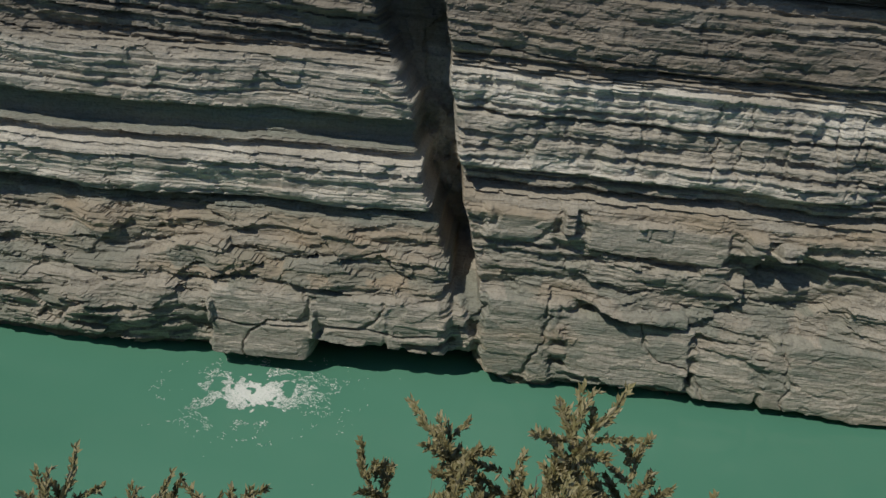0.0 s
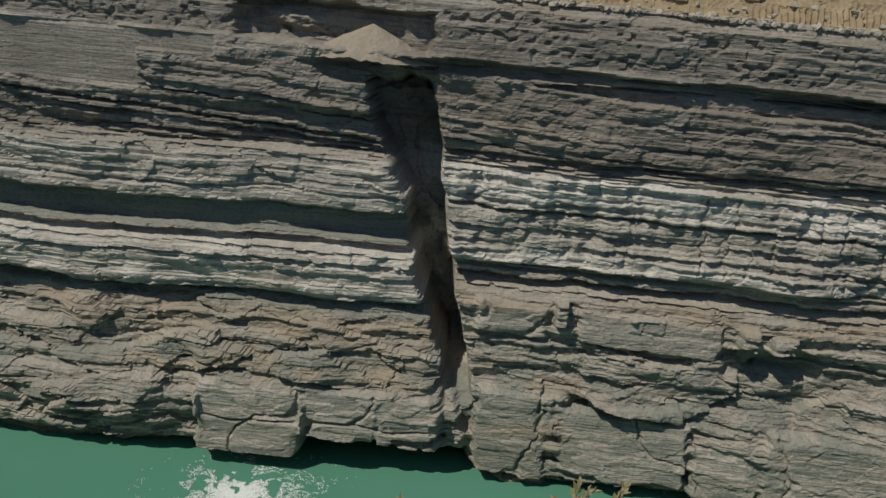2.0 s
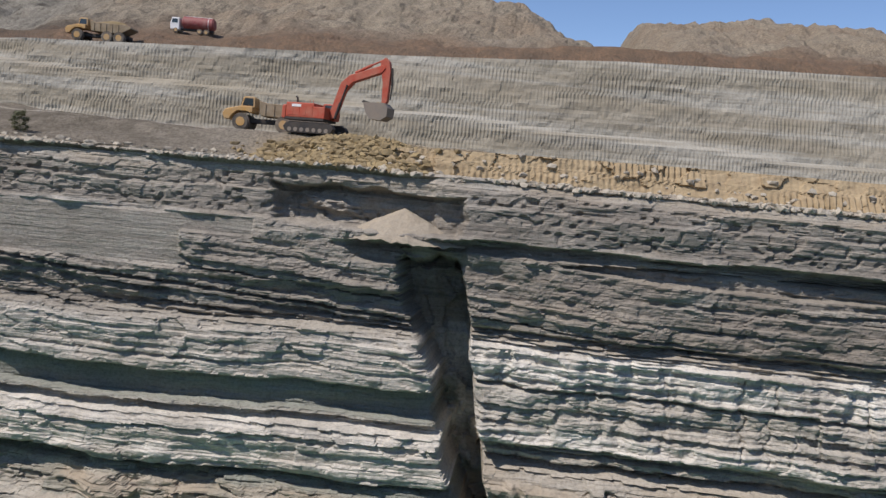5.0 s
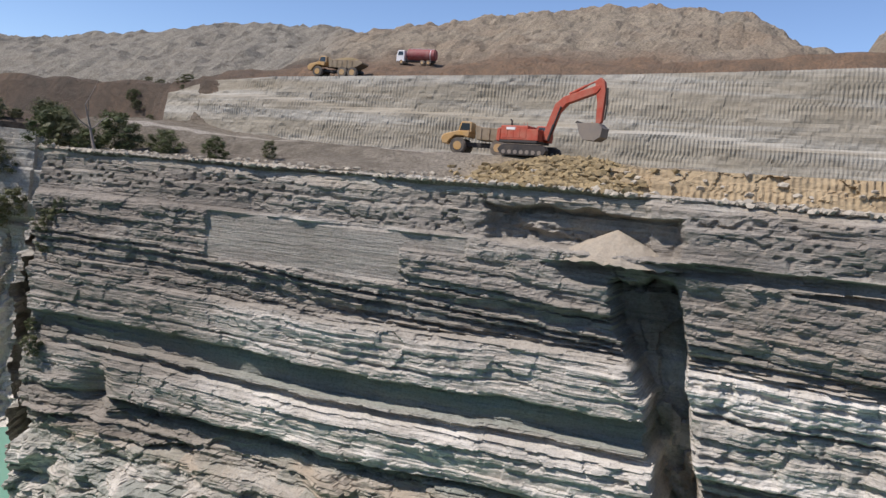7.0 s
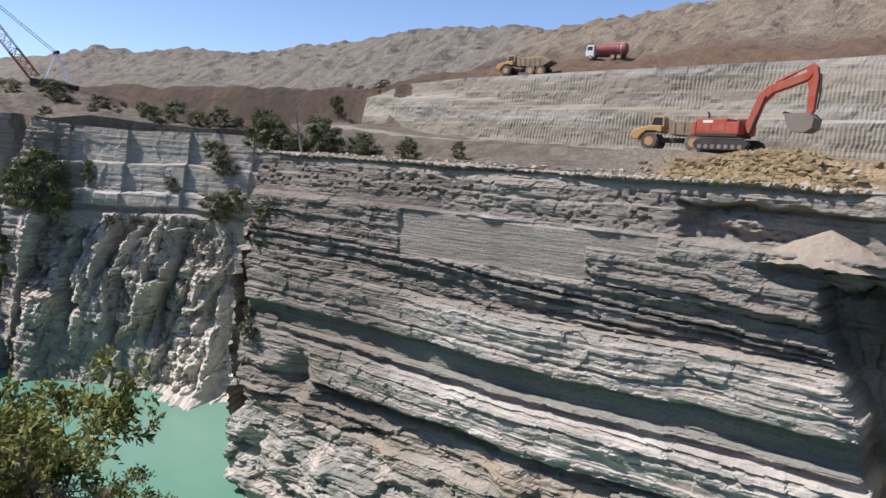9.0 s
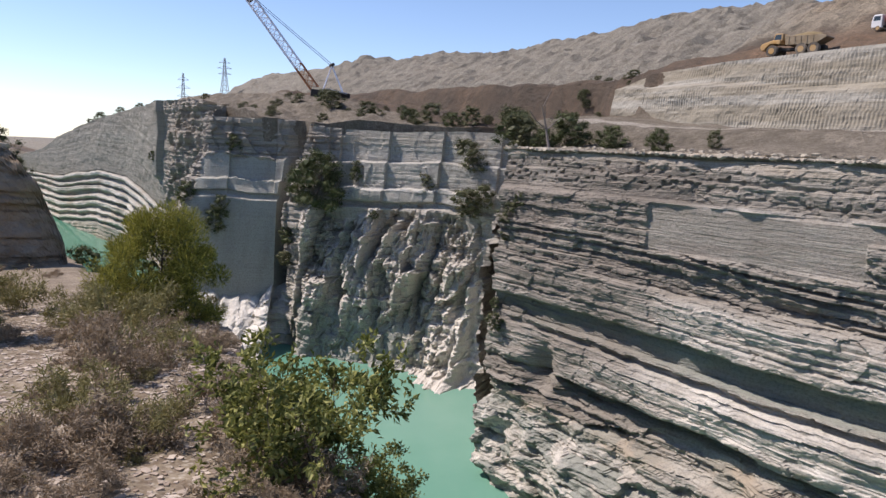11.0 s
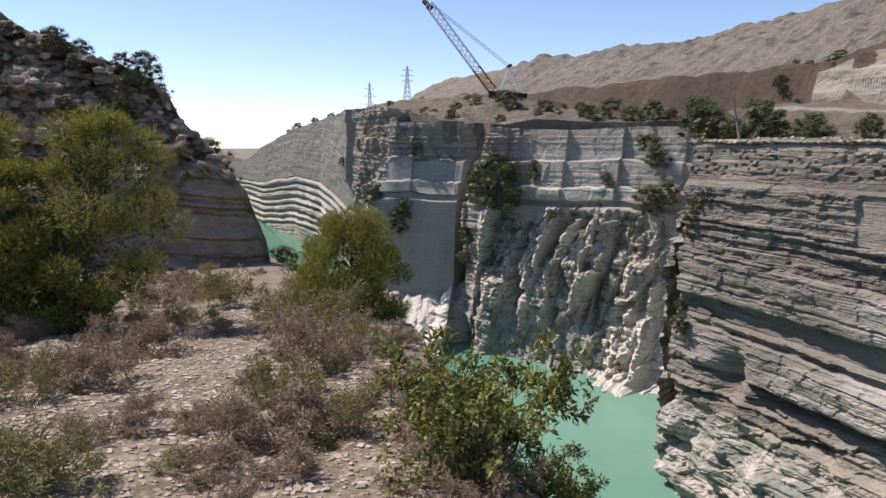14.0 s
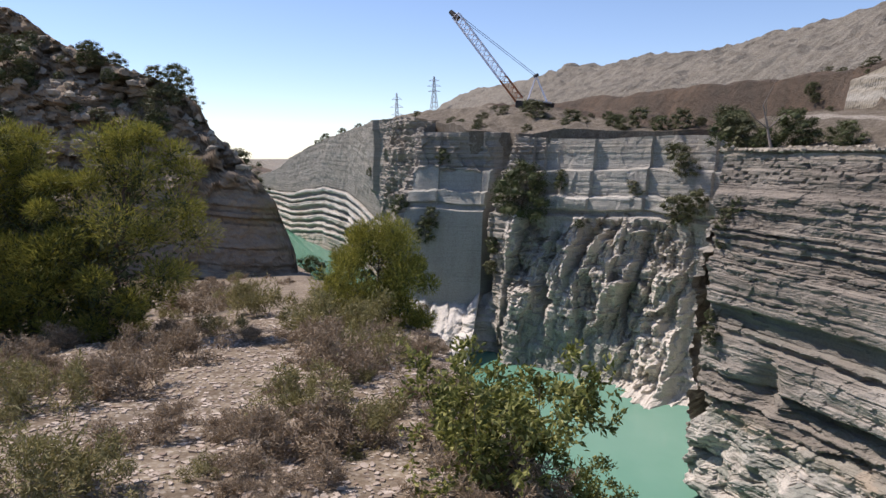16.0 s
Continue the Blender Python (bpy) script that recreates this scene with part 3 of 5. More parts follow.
def distant_wall():
    """The wall beyond, running away along the water, with pale beds that bend down towards the near end."""
    u, xy, nrm = path_points([(-196, 68), (-203, 66), (-225, 64), (-252, 64), (-300, 64.5), (-332, 59.5), (-404, 54.5), (-640, 58)], 0.5)
    h = np.linspace(0, 1, 170)
    U, H = np.meshgrid(u, h)
    top = np.interp(xy[:, 0], [-640, -506, -437, -368, -307, -257, -215, -196], [24, 31.3, 37, 45.5, 52.3, 55.2, 54.8, 52.6])
    top = top + 0.5 * fbm(u / 7, 0, 0, 4, 323)
    Z = -1.5 + H * (top + 1.5)
    bed = Z - np.interp(U, [0, 40, 52, 80, 107, 138, 210, 440], [-14, -11, -8, -4, -0.5, 0.5, -6, -14]) + 0.5 * fbm(U / 15, Z / 9, 0, 3, 317)
    folded = step(40, 52, U) * (1 - step(27.5, 28.5, bed))
    wave = np.sin(bed * 1.9 + 2.6 * fbm(bed * 0.33, U / 90, 0, 3, 318)) * np.clip(0.9 + 0.9 * fbm(U / 22, bed * 0.5, 0, 3, 324), 0.1, 1.2) * step(4, 8, bed)
    block = 1 - step(44, 54, U)
    face = (1 - block) * step(27.5, 28.5, bed)
    off = 0.65 * np.tanh(3 * wave) * folded + thin_beds(U, bed, 310) * (0.35 * folded + 0.12 * face) + block * (thin_beds(U, Z, 319) * 0.7 + 0.9 * facets(U, Z, 5, 7, 320) + 0.7 * facets(U, Z, 2, 3, 321))
    off = off + 1.6 * fbm(U / 14, Z / 12, 0, 4, 311) * (1 - 0.5 * face) + 0.3 * fbm(U / 2.5, Z / 2.5, 0, 3, 312) + np.clip(22 - Z, 0, 22) * 0.05
    off = off + face * 0.35 * (ridged(U / 4, Z / 60, 0, 3, 322) - 0.5) + 2.0 * band(U, 52, 57, 0.6) * band(Z, 30, 60, 1) - 2.2 * band(U, 57, 59.5, 0.4) * band(Z, 30, 48, 1)
    X = xy[:, 0][None] + nrm[:, 0][None] * off
    Y = xy[:, 1][None] + nrm[:, 1][None] * off
    pale = folded * np.clip(0.15 + 0.85 * step(0.1, 0.7, wave) * (0.8 + 0.5 * fbm(U / 8, bed, 0, 3, 316)), 0, 1) + 0.35 * band(Z, 42, 44, 0.4)
    ob = grid_mesh("cliff_distant_wall", np.stack([X, Y, Z], -1), ROCK,
                   {"chalk": np.clip(pale, 0, 1), "earth": np.clip(0.1 + fbm(U / 9, Z / 6, 0, 3, 315), 0, 0.6) * (1 - 0.7 * face), "green": 0.12 + 0.3 * face, "dark": 0.45 * face + 0.55 * block * step(14, 20, Z) + 0.3 * folded * step(0.2, -0.4, wave)})
    return tagged(ob, "distant grey cliff with pale beds bent downwards", "cliff", kind="structure")


distant_wall()


def canal_water():
    bm = bmesh.new()
    vs = [bm.verts.new(p) for p in ((-900, -30, 0), (300, -30, 0), (300, 120, 0), (-900, 120, 0))]
    bm.faces.new(vs)
    return tagged(part("water", bm, WATER), "still turbid turquoise green water in the cut", "water", kind="structure")


canal_water()


# ---- the land on the far side ----
def seg(*rows):
    return np.unique(np.concatenate([np.arange(a, b, s) for a, b, s in rows]))


def rim_line(x):
    """How far off the edge of the far side lies."""
    return np.interp(x, [-640, -404, -332, -300, -252, -225, -203, -196, -181, -166, -163, -153, -149, -147, -144.5, -138, -128.5, -116, -105, -98, -84, -77, -74, 400],
                     [60, 56, 61, 66, 65.5, 65.5, 67, 69, 61, 55, 54.5, 70, 69, 68.5, 70.5, 76.5, 83, 90.5, 97, 99.5, 78, 66, 63, 63])


def land(X, Y):
    """Height of the far side: the bench, the terrace behind it, the spoil heaps."""
    rim = np.interp(X, [-900, -640, -506, -437, -368, -307, -257, -215, -180, -155, -140, -130, -122, -105, -90, -74, 400], [15, 23.6, 31, 36.7, 45.2, 52, 54.9, 54.4, 51.4, 48.6, 47.6, 46.8, 46.5, 47.1, 46.4, 44.2, 44.2])
    back = Y - rim_line(X)
    d = np.clip(back, 0, None)
    onR = step(-70, -25, X)
    z = rim + 0.28 * np.clip(d - 2, 0, 6) * onR + (1 - onR) * 0.10 * np.clip(d, 0, 30)
    z = z + 1.6 * onR * step(8, 12, d) * 0.9
    # ramp road up to the left
    z = z + step(71, 77, Y) * np.interp(X, [-105, -90, -75, -56, -31, 0], [1.5, 3.2, 2.9, 1.4, 0.1, 0])
    pile = np.exp(-((X + 13.5) / 6.0) ** 2 - ((Y - 68.5) / 4.2) ** 2) * 2.0
    z = z + pile
    # terrace behind the cut bank: its edge and height
    edge = np.interp(X, [-640, -260, -200, -125, -97, -85, -75, 400], [150, 110, 103, 104, 104, 96, 89, 89])
    tz = np.interp(X, [-900, -640, -420, -260, -190, -120, -75, -48, -18, 14, 400], [18, 30, 62, 59, 58.8, 58.2, 57.2, 57.6, 58.5, 60, 62])
    up = step(0, 3.5, Y - edge)
    z = z * (1 - up) + np.maximum(tz, z) * up
    z = z + step(4, 9, Y - edge - 2.0 * fbm(X / 10, 0, 0, 3, 402)) * (2.6 + 1.4 * fbm(X / 14, 0, 0, 3, 403)) * step(-90, -70, X)
    # low berm of pushed-up earth along the haul road
    z = z + 1.3 * np.exp(-((Y - 110.5) / 1.8) ** 2) * band(X, -80, -18, 4) * np.clip(0.8 + 1.0 * fbm(X / 5, 0, 0, 3, 404), 0.2, 1.6)
    # spoil heaps
    ridge = np.interp(X, [-900, -640, -540, -503, -462, -413, -372, -330, -305, -279, -250, -196, -163, -125, -86, -77, -45, -30, -8, 3.6, 8.9, 12.5, 17, 24, 29, 60, 110, 400],
                      [22, 32, 55, 70.5, 80, 82.5, 81.5, 81.5, 84, 79.8, 81.3, 77.8, 79.5, 83.3, 80.6, 81.8, 85, 86.8, 86, 84.5, 81, 76.5, 73, 73, 83, 85.5, 84, 78])
    ridge = ridge + 0.6 * fbm(X / 16, 0, 0, 4, 401)
    foot = edge + np.interp(X, [-300, -80, 400], [14, 18, 18])
    up = np.clip((Y - foot) / (170 - foot), 0, 1)
    up = up + 0.06 * np.sin(np.clip(up, 0, 1) * math.pi)
    z = np.where(Y > foot, z + np.maximum(ridge - z, 0) * up, z)
    z = np.where(Y > 185, np.maximum(z - (Y - 185) * 0.25, np.interp(X, [-900, -600], [12, 40])), z)
    return z


def far_land():
    x = seg((-3600, -900, 180), (-900, -330, 4), (-330, -90, 1.3), (-90, 70, 0.55), (70, 160, 2), (160, 500, 12), (500, 3700, 200))
    y = seg((62.0, 90, 0.5), (90, 125, 0.9), (125, 200, 1.8), (200, 420, 14), (420, 3600, 220))
    X, Y = np.meshgrid(x, y)
    Y = np.maximum(Y, rim_line(X) - 0.8 + 1.6 * step(-80, -86, X))
    Z = land(X, Y)
    heap = step(108, 125, Y)
    near = (1 - step(200, 260, Y)) * (0.15 + 0.85 * step(0, 4, Y - rim_line(X)))
    Z = Z + near * (step(-75, -90, X) * 1.5 * fbm(X / 7, Y / 4, 0, 5, 416, 0.6) + 0.35 * fbm(X / 3.5, Y / 3.5, 0, 4, 411) * (1 - 0.4 * heap) + heap * (1.3 * fbm(X / 2.6, Y / 2.6, 0, 3, 417) + 1.6 * fbm(X / 9, Y / 9, 0, 5, 412, 0.6) + 1.3 * (ridged(X / 5, Y / 14, 0, 4, 414) - 0.6)) + 0.25 * step(-40, -10, X) * (Y < 72) * fbm(X * 1.2, Y * 1.2, 0, 3, 413))
    brown = np.clip(step(88, 92, Y) * (1 - step(112, 124, Y + 4 * fbm(X / 12, 0, 0, 3, 5))) + step(-60, -110, X) * step(92, 98, Y) * (1 - step(100, 106, Y)), 0, 1)
    tan = step(-28, -12, X) * band(Y, 63.5, 74, 1.0) + np.exp(-((X + 14) / 7) ** 2 - ((Y - 67.5) / 5) ** 2)
    X, Y, brown, tan, heap = (np.concatenate([a[:1], a], 0) for a in (X, Y, brown, tan, heap))
    Z = np.concatenate([Z[:1] - 0.4 - 5.0 * step(-80, -86, X[:1]), Z], 0)
    Y[0] += 0.6
    return tagged(grid_mesh("ground_far_side", np.stack([X, Y, Z], -1), LAND, {"brown": brown, "tan": np.clip(tan, 0, 1), "heap": heap, "grey": 0.8 * step(-76, -92, X + 0.25 * (Y - 150) + 6 * fbm(X / 9, Y / 9, 0, 3, 418)), "scrub": step(-22, -40, X) * (1 - heap), "road": 0.8 * band(Y, 77.5, 82, 0.6) * step(-12, -24, X) * step(-120, -96, X), "humus": step(-58, -72, X) * (0.75 + 0.4 * fbm(X / 8, Y / 4, 0, 3, 415))}),
                  "dusty quarry benches and spoil heaps behind the cliff", "ground", kind="structure")


def land_material():
    k = Mat("quarry_land", 0.95, 0.12)
    big = k.noise(k.pos, 0.05, 5, 0.6)
    mid = k.noise(k.pos, 0.45, 6, 0.7)
    grain = k.noise(k.pos, 3.0, 5, 0.7)
    bench = k.mix(k.ramp(mid, (0.35, 0.0), (0.65, 1.0)), (0.38, 0.335, 0.265), (0.29, 0.25, 0.19))
    heap = k.mix(k.ramp(mid, (0.35, 0.0), (0.65, 1.0)), (0.41, 0.345, 0.25), (0.27, 0.225, 0.165))
    heap = k.mix(k.ramp(big, (0.45, 0.0), (0.65, 0.6)), heap, (0.31, 0.225, 0.15))
    heap = k.mix(k.attr("grey"), heap, k.mix(k.ramp(mid, (0.35, 0.0), (0.65, 1.0)), (0.33, 0.315, 0.265), (0.21, 0.195, 0.16)))
    brown = k.mix(k.ramp(mid, (0.35, 0.0), (0.65, 1.0)), (0.27, 0.17, 0.105), (0.16, 0.115, 0.08))
    tan = k.mix(k.ramp(mid, (0.35, 0.0), (0.65, 1.0)), (0.46, 0.35, 0.20), (0.34, 0.25, 0.14))
    col = k.mix(k.attr("heap"), bench, heap)
    col = k.mix(k.math('MULTIPLY', k.attr("scrub"), k.ramp(big, (0.3, 0.55), (0.6, 1.0))), col, k.mix(k.ramp(mid, (0.35, 0.0), (0.65, 1.0)), (0.29, 0.25, 0.19), (0.13, 0.11, 0.082)))
    col = k.mix(k.attr("road"), col, (0.56, 0.50, 0.41))
    col = k.mix(k.attr("tan"), col, tan)
    humus = k.mix(k.ramp(mid, (0.35, 0.0), (0.65, 1.0)), (0.115, 0.09, 0.07), (0.07, 0.06, 0.05))
    brown = k.mix(k.attr("humus"), brown, humus)
    col = k.mix(k.attr("brown"), col, brown)
    col = k.mix(k.ramp(grain, (0.35, 0.7), (0.58, 0.0)), col, (0.12, 0.10, 0.075))
    n = k.bump(mid, 1.2, 0.8)
    n = k.bump(grain, 0.45, 0.8, n)
    return k.done(col, n)


LAND = land_material()
far_land()


def cut_bank(name, x0, x1, yb, zb, zt, lean, pitch, mat, label, step_z=0.3, seed=0, bite=0.04, shelf=0.0, lumps=0.05):
    """A bank scraped by bucket teeth: upright grooves in courses, one bucket stroke above another."""
    x = np.arange(x0, x1, 0.11)
    h = np.linspace(0, 1, int(9 / step_z) + 2)
    X, H = np.meshgrid(x, h)
    bot, top = np.interp(x, *zb), np.interp(x, *zt)
    Z = bot + H * (top - bot)
    course = np.floor(Z / 2.3 + 0.5 * vnoise(X / 9, 0, 0, seed))
    ph = X * (2 * math.pi / pitch) + course * 2.3 + 1.2 * vnoise(X / 3, course * 1.7, 0, seed + 1)
    amp = np.clip(0.4 + 1.2 * fbm(X / 7, Z / 1.8, 0, 3, seed + 2), 0.1, 1.1)
    off = bite * amp * np.sin(ph) + 0.08 * (Z / 2.3 - np.floor(Z / 2.3)) + 0.7 * fbm(X / 12, Z / 6, 0, 4, seed + 3) + 0.12 * fbm(X, Z * 2, 0, 3, seed + 4)
    off = off + shelf * (1 - step(51.2, 51.6, Z + 0.04 * X + 0.5 * fbm(X / 8, 0, 0, 3, seed + 5))) + lumps * facets(X, Z, 1.7, 1.2, seed + 6)
    Y = np.interp(x, *yb) + lean * (Z - bot) - off
    return tagged(grid_mesh(name, np.stack([X, Y, Z], -1), mat), label, "bank", kind="structure")


cut_bank("bank_upper_cut", -82, 75, ([-82, -60, 75], [91, 87.5, 87.5]), ([-82, 75], [45.5, 45.5]),
         ([-82, -74, -48, -18, 14, 75], [54.6, 56.6, 57.6, 58.6, 60.2, 61.5]), 0.22, 0.45, CUT, "pale grey clay bank scored by digger teeth", seed=500, bite=0.06, shelf=0.9)
cut_bank("bank_tan_cut", -12, 75, ([-12, 75], [65.5, 65.5]), ([-12, 75], [43.7, 43.7]), ([-12, 0, 20, 75], [46.6, 46.9, 47.2, 47.4]), 0.55, 0.55, TAN,
         "tan sandy bank with tooth marks along the rim", 0.3, 520, 0.17, 0.0, 0.3)


# ---- the near side ----
def brink(x):
    return np.interp(x, [-400, -60, -40, -13, -4, 0, 6, 60, 400], [10, 9, 6.6, 4.5, 2.2, 1.35, 1.25, 3, 5]) + 0.25 * fbm(x * 0.45, 0, 0, 4, 590) * step(0.5, 5, np.abs(x))


def near_height(X, Y):
    z = 42.4 - 0.13 * np.clip(-X, 0, 60) - 0.04 * np.clip(X, 0, 40)
    z = z + 0.05 * np.clip(-Y, 0, 40) * 0.6
    lip = Y - brink(X)
    z = z - 0.12 * np.clip(lip + 1.2, 0, 1.2) ** 2
    return np.where(lip > 0, z - 0.17 - np.clip(lip, 0, 12) * 1.5 - np.clip(lip - 2, 0, 12) * 5.0, z)


def near_land():
    x = seg((-3600, -300, 150), (-300, -70, 4), (-70, -24, 0.5), (-24, -9, 0.2), (-9, 1, 0.085), (1, 12, 0.4), (12, 300, 8), (300, 3700, 170))
    y = seg((-3600, -200, 170), (-200, -30, 5), (-30, -6, 0.4), (-6, 2.6, 0.09), (2.6, 12, 0.35), (12, 18, 1.0))
    X, V = np.meshgrid(x, y)
    Y = V + (brink(X) - 1.3) * step(-60, -8, V)
    Z = near_height(X, Y)
    close = step(-60, -30, X) * step(-40, -15, Y) * (1 - step(12, 30, X))
    Z = Z + close * (0.10 * fbm(X / 1.6, Y / 1.6, 0, 4, 601) + 0.03 * fbm(X * 3, Y * 3, 0, 3, 602)) + (1 - close) * 0.6 * fbm(X / 30, Y / 30, 0, 3, 603)
    Z = np.maximum(Z, -2)
    return tagged(grid_mesh("ground_near_side", np.stack([X, Y, Z], -1), NEAR), "pale gravelly ground with a worn path", "ground", kind="structure")


def near_material():
    k = Mat("stony_ground", 0.95, 0.15)
    mid = k.noise(k.pos, 1.1, 5, 0.65)
    fine = k.noise(k.pos, 9, 5, 0.7)
    stones = k.voronoi(k.pos, 16.0)
    tint = k.voronoi(k.pos, 16.0, 'F1', "Color")
    soil = k.mix(k.ramp(mid, (0.38, 0.0), (0.62, 1.0)), (0.30, 0.245, 0.17), (0.165, 0.13, 0.088))
    pale = k.mix(k.math('MULTIPLY', k.split(tint, 0), 0.8), (0.52, 0.46, 0.37), (0.26, 0.215, 0.155))
    col = k.mix(k.ramp(stones, (0.25, 0.85), (0.5, 0.0)), soil, pale)
    col = k.mix(k.ramp(fine, (0.36, 0.8), (0.56, 0.0)), col, (0.13, 0.092, 0.062))
    n = k.bump(stones, 0.04, -1.0)
    n = k.bump(fine, 0.03, 0.8, n)
    return k.done(col, n)


NEAR = near_material()
near_land()


def near_hill():
    """The dark spur that closes the view along the near side: a bare face towards the water, stony slope above."""
    y = seg((-90, -20, 0.9), (-20, 12.2, 0.14))
    s = np.linspace(0, 1, 240)
    Yg, S = np.meshgrid(y, s)
    crest = np.interp(y, [-90, -40, -20, -13, -11, -8, -4.8, -1.5, 0.3, 1.4, 3.0, 4.7, 5.6, 6.5, 9, 12], [74, 66, 58, 55, 53.4, 51.0, 49.7, 48.7, 47.2, 45.1, 43.3, 41.1, 39, 36.0, 22, 4])
    base = np.interp(y, [-90, -20, 0, 6, 8, 12], [36, 36, 35.6, 35, 10, -2])
    crest = crest + 0.5 * fbm(Yg / 2.5, 0, 0, 4, 700)
    Z = base + S * (crest - base)
    rise = Z - base
    knee = 7.5 + 2.0 * fbm(Yg / 6, 0, 0, 3, 705) + 0.25 * np.clip(Yg + 2, -14, 0)
    X = -44 - 0.34 * np.minimum(rise, knee) - 1.0 * np.clip(rise - knee, 0, 40)
    upper = step(-1.5, 1.0, rise - knee)
    out = 1.5 * fbm(Yg / 4, Z / 4, 0, 4, 701) + 0.45 * fbm(Yg * 0.9, Z * 1.1, 0, 5, 702, 0.6)
    out = out + (1 - upper) * (0.5 * thin_beds(Yg, Z + 0.12 * Yg, 703) + 0.5 * ridged(Yg / 1.5, Z / 9, 0, 3, 706))
    out = out + upper * (0.7 * facets(Yg, Z, 1.3, 0.9, 704) + 0.4 * facets(Yg, Z, 0.6, 0.45, 708))
    X = X + out - 0.5 * np.clip(Yg - 1, 0, 8)
    P = np.stack([X, Yg + 0.5, Z], -1)
    back = P[-1:].copy()
    back[..., 0] -= 60
    back[..., 2] = np.minimum(back[..., 2], np.interp(y, [-90, 6, 12], [70, 30, -2]))
    P = np.concatenate([P, back], 0)
    return tagged(grid_mesh("cliff_near_spur", P, SCREE), "dark stony spur with a bare eroded face", "cliff", kind="structure")


near_hill()


# ---- placing on the ground ----
bpy.context.view_layer.update()
DEPS = bpy.context.evaluated_depsgraph_get()


def drop(x, y, top=200.0):
    """Height of the ground at a place."""
    hit, place, *_ = scene.ray_cast(DEPS, Vector((x, y, top)), Vector((0, 0, -1)))
    return place.z if hit else 0.0


# ---- plants ----
PINE = leaf_material("pine_needles", (0.09, 0.105, 0.022), (0.25, 0.245, 0.045), (0.46, 0.41, 0.085), 0.3)
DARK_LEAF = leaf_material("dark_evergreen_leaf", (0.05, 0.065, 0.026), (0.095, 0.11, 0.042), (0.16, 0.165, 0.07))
DUSTY_LEAF = leaf_material("dusty_olive_leaf", (0.065, 0.07, 0.032), (0.13, 0.13, 0.06), (0.21, 0.20, 0.10))
OAK_LEAF = leaf_material("glossy_shrub_leaf", (0.06, 0.08, 0.018), (0.19, 0.20, 0.045), (0.44, 0.42, 0.14), 0.3)
OLIVE_LEAF = leaf_material("olive_sprig_leaf", (0.19, 0.18, 0.075), (0.33, 0.29, 0.145), (0.47, 0.41, 0.26))
BROOM = leaf_material("broom_stem", (0.14, 0.13, 0.045), (0.26, 0.235, 0.09), (0.42, 0.36, 0.17))
DRY = leaf_material("dry_heath_stem", (0.17, 0.125, 0.078), (0.31, 0.235, 0.15), (0.47, 0.375, 0.255))
BARK = paint("bark", (0.10, 0.075, 0.055), (0.16, 0.13, 0.10), 0.6, 0.95)
TWIG = paint("grey_twig", (0.20, 0.165, 0.14), (0.3, 0.26, 0.22), 0.6, 0.95)


def unit(v):
    return v / (np.linalg.norm(v, axis=-1, keepdims=True) + 1e-9)


def leaves(rng, at, along, length, width, spread=0.7):
    """Folded leaf blades at the places, pointing roughly along; returns corners and quads."""
    n = len(at)
    d = unit(along + spread * rng.normal(size=(n, 3)))
    s = unit(np.cross(d, rng.normal(size=(n, 3))))
    up = np.cross(s, d)
    L = (length * rng.uniform(0.6, 1.3, n))[:, None]
    W = (width * rng.uniform(0.7, 1.2, n))[:, None]
    mid = at + d * L * 0.45
    v = np.stack([at, mid + s * W / 2 + up * W * 0.25, at + d * L, mid - s * W / 2 + up * W * 0.25], 1)
    return v.reshape(-1, 3), np.arange(4 * n).reshape(n, 4)


def limbs(rng, start, way, length, radius, depth, kids, bend=0.35, out=None, droop=0.0, shrink=0.62):
    """A branching skeleton: tuples of two ends, two radii, and whether it is an outermost twig."""
    if out is None:
        out = []
    p, d, n = np.array(start, float), unit(np.array(way, float)), 4
    for i in range(n):
        q = p + d * length / n
        r0, r1 = radius * (1 - 0.6 * i / n), radius * (1 - 0.6 * (i + 1) / n)
        out.append((p, q, r0, r1, depth == 0))
        if depth > 0 and i >= 1 or depth > 0 and i == n - 1:
            for _ in range(max(1, kids // (n - 1) + (rng.random() < 0.4))):
                side = unit(np.cross(d, rng.normal(size=3)))
                limbs(rng, q, d * rng.uniform(0.35, 0.9) + side + np.array([0, 0, 0.15 - droop]), length * shrink * rng.uniform(0.7, 1.15),
                      r1 * 0.6, depth - 1, kids, bend, out, droop, shrink)
        d = unit(d + bend * 0.5 * rng.normal(size=3) + np.array([0, 0, 0.06]))
        p = q
    return out


def limb_mesh(name, segs, mat, parent, sides=5):
    a = np.array([s[0] for s in segs])
    b = np.array([s[1] for s in segs])
    r0 = np.array([s[2] for s in segs])[:, None]
    r1 = np.array([s[3] for s in segs])[:, None]
    d = unit(b - a)
    ref = np.where(np.abs(d[:, 2:3]) > 0.9, np.array([[1.0, 0, 0]]), np.array([[0, 0, 1.0]]))
    u = unit(np.cross(d, ref))
    w = np.cross(d, u)
    vs = []
    for base, r in ((a, r0), (b, r1)):
        for k in range(sides):
            t = 2 * math.pi * k / sides
            vs.append(base + r * (math.cos(t) * u + math.sin(t) * w))
    V = np.stack(vs, 1)
    n = len(segs)
    F = [[k, (k + 1) % sides, sides + (k + 1) % sides, sides + k] for k in range(sides)]
    F = (np.array(F)[None] + (np.arange(n) * 2 * sides)[:, None, None]).reshape(-1, 4)
    return soup(name, V.reshape(-1, 3), F, mat, parent, True)


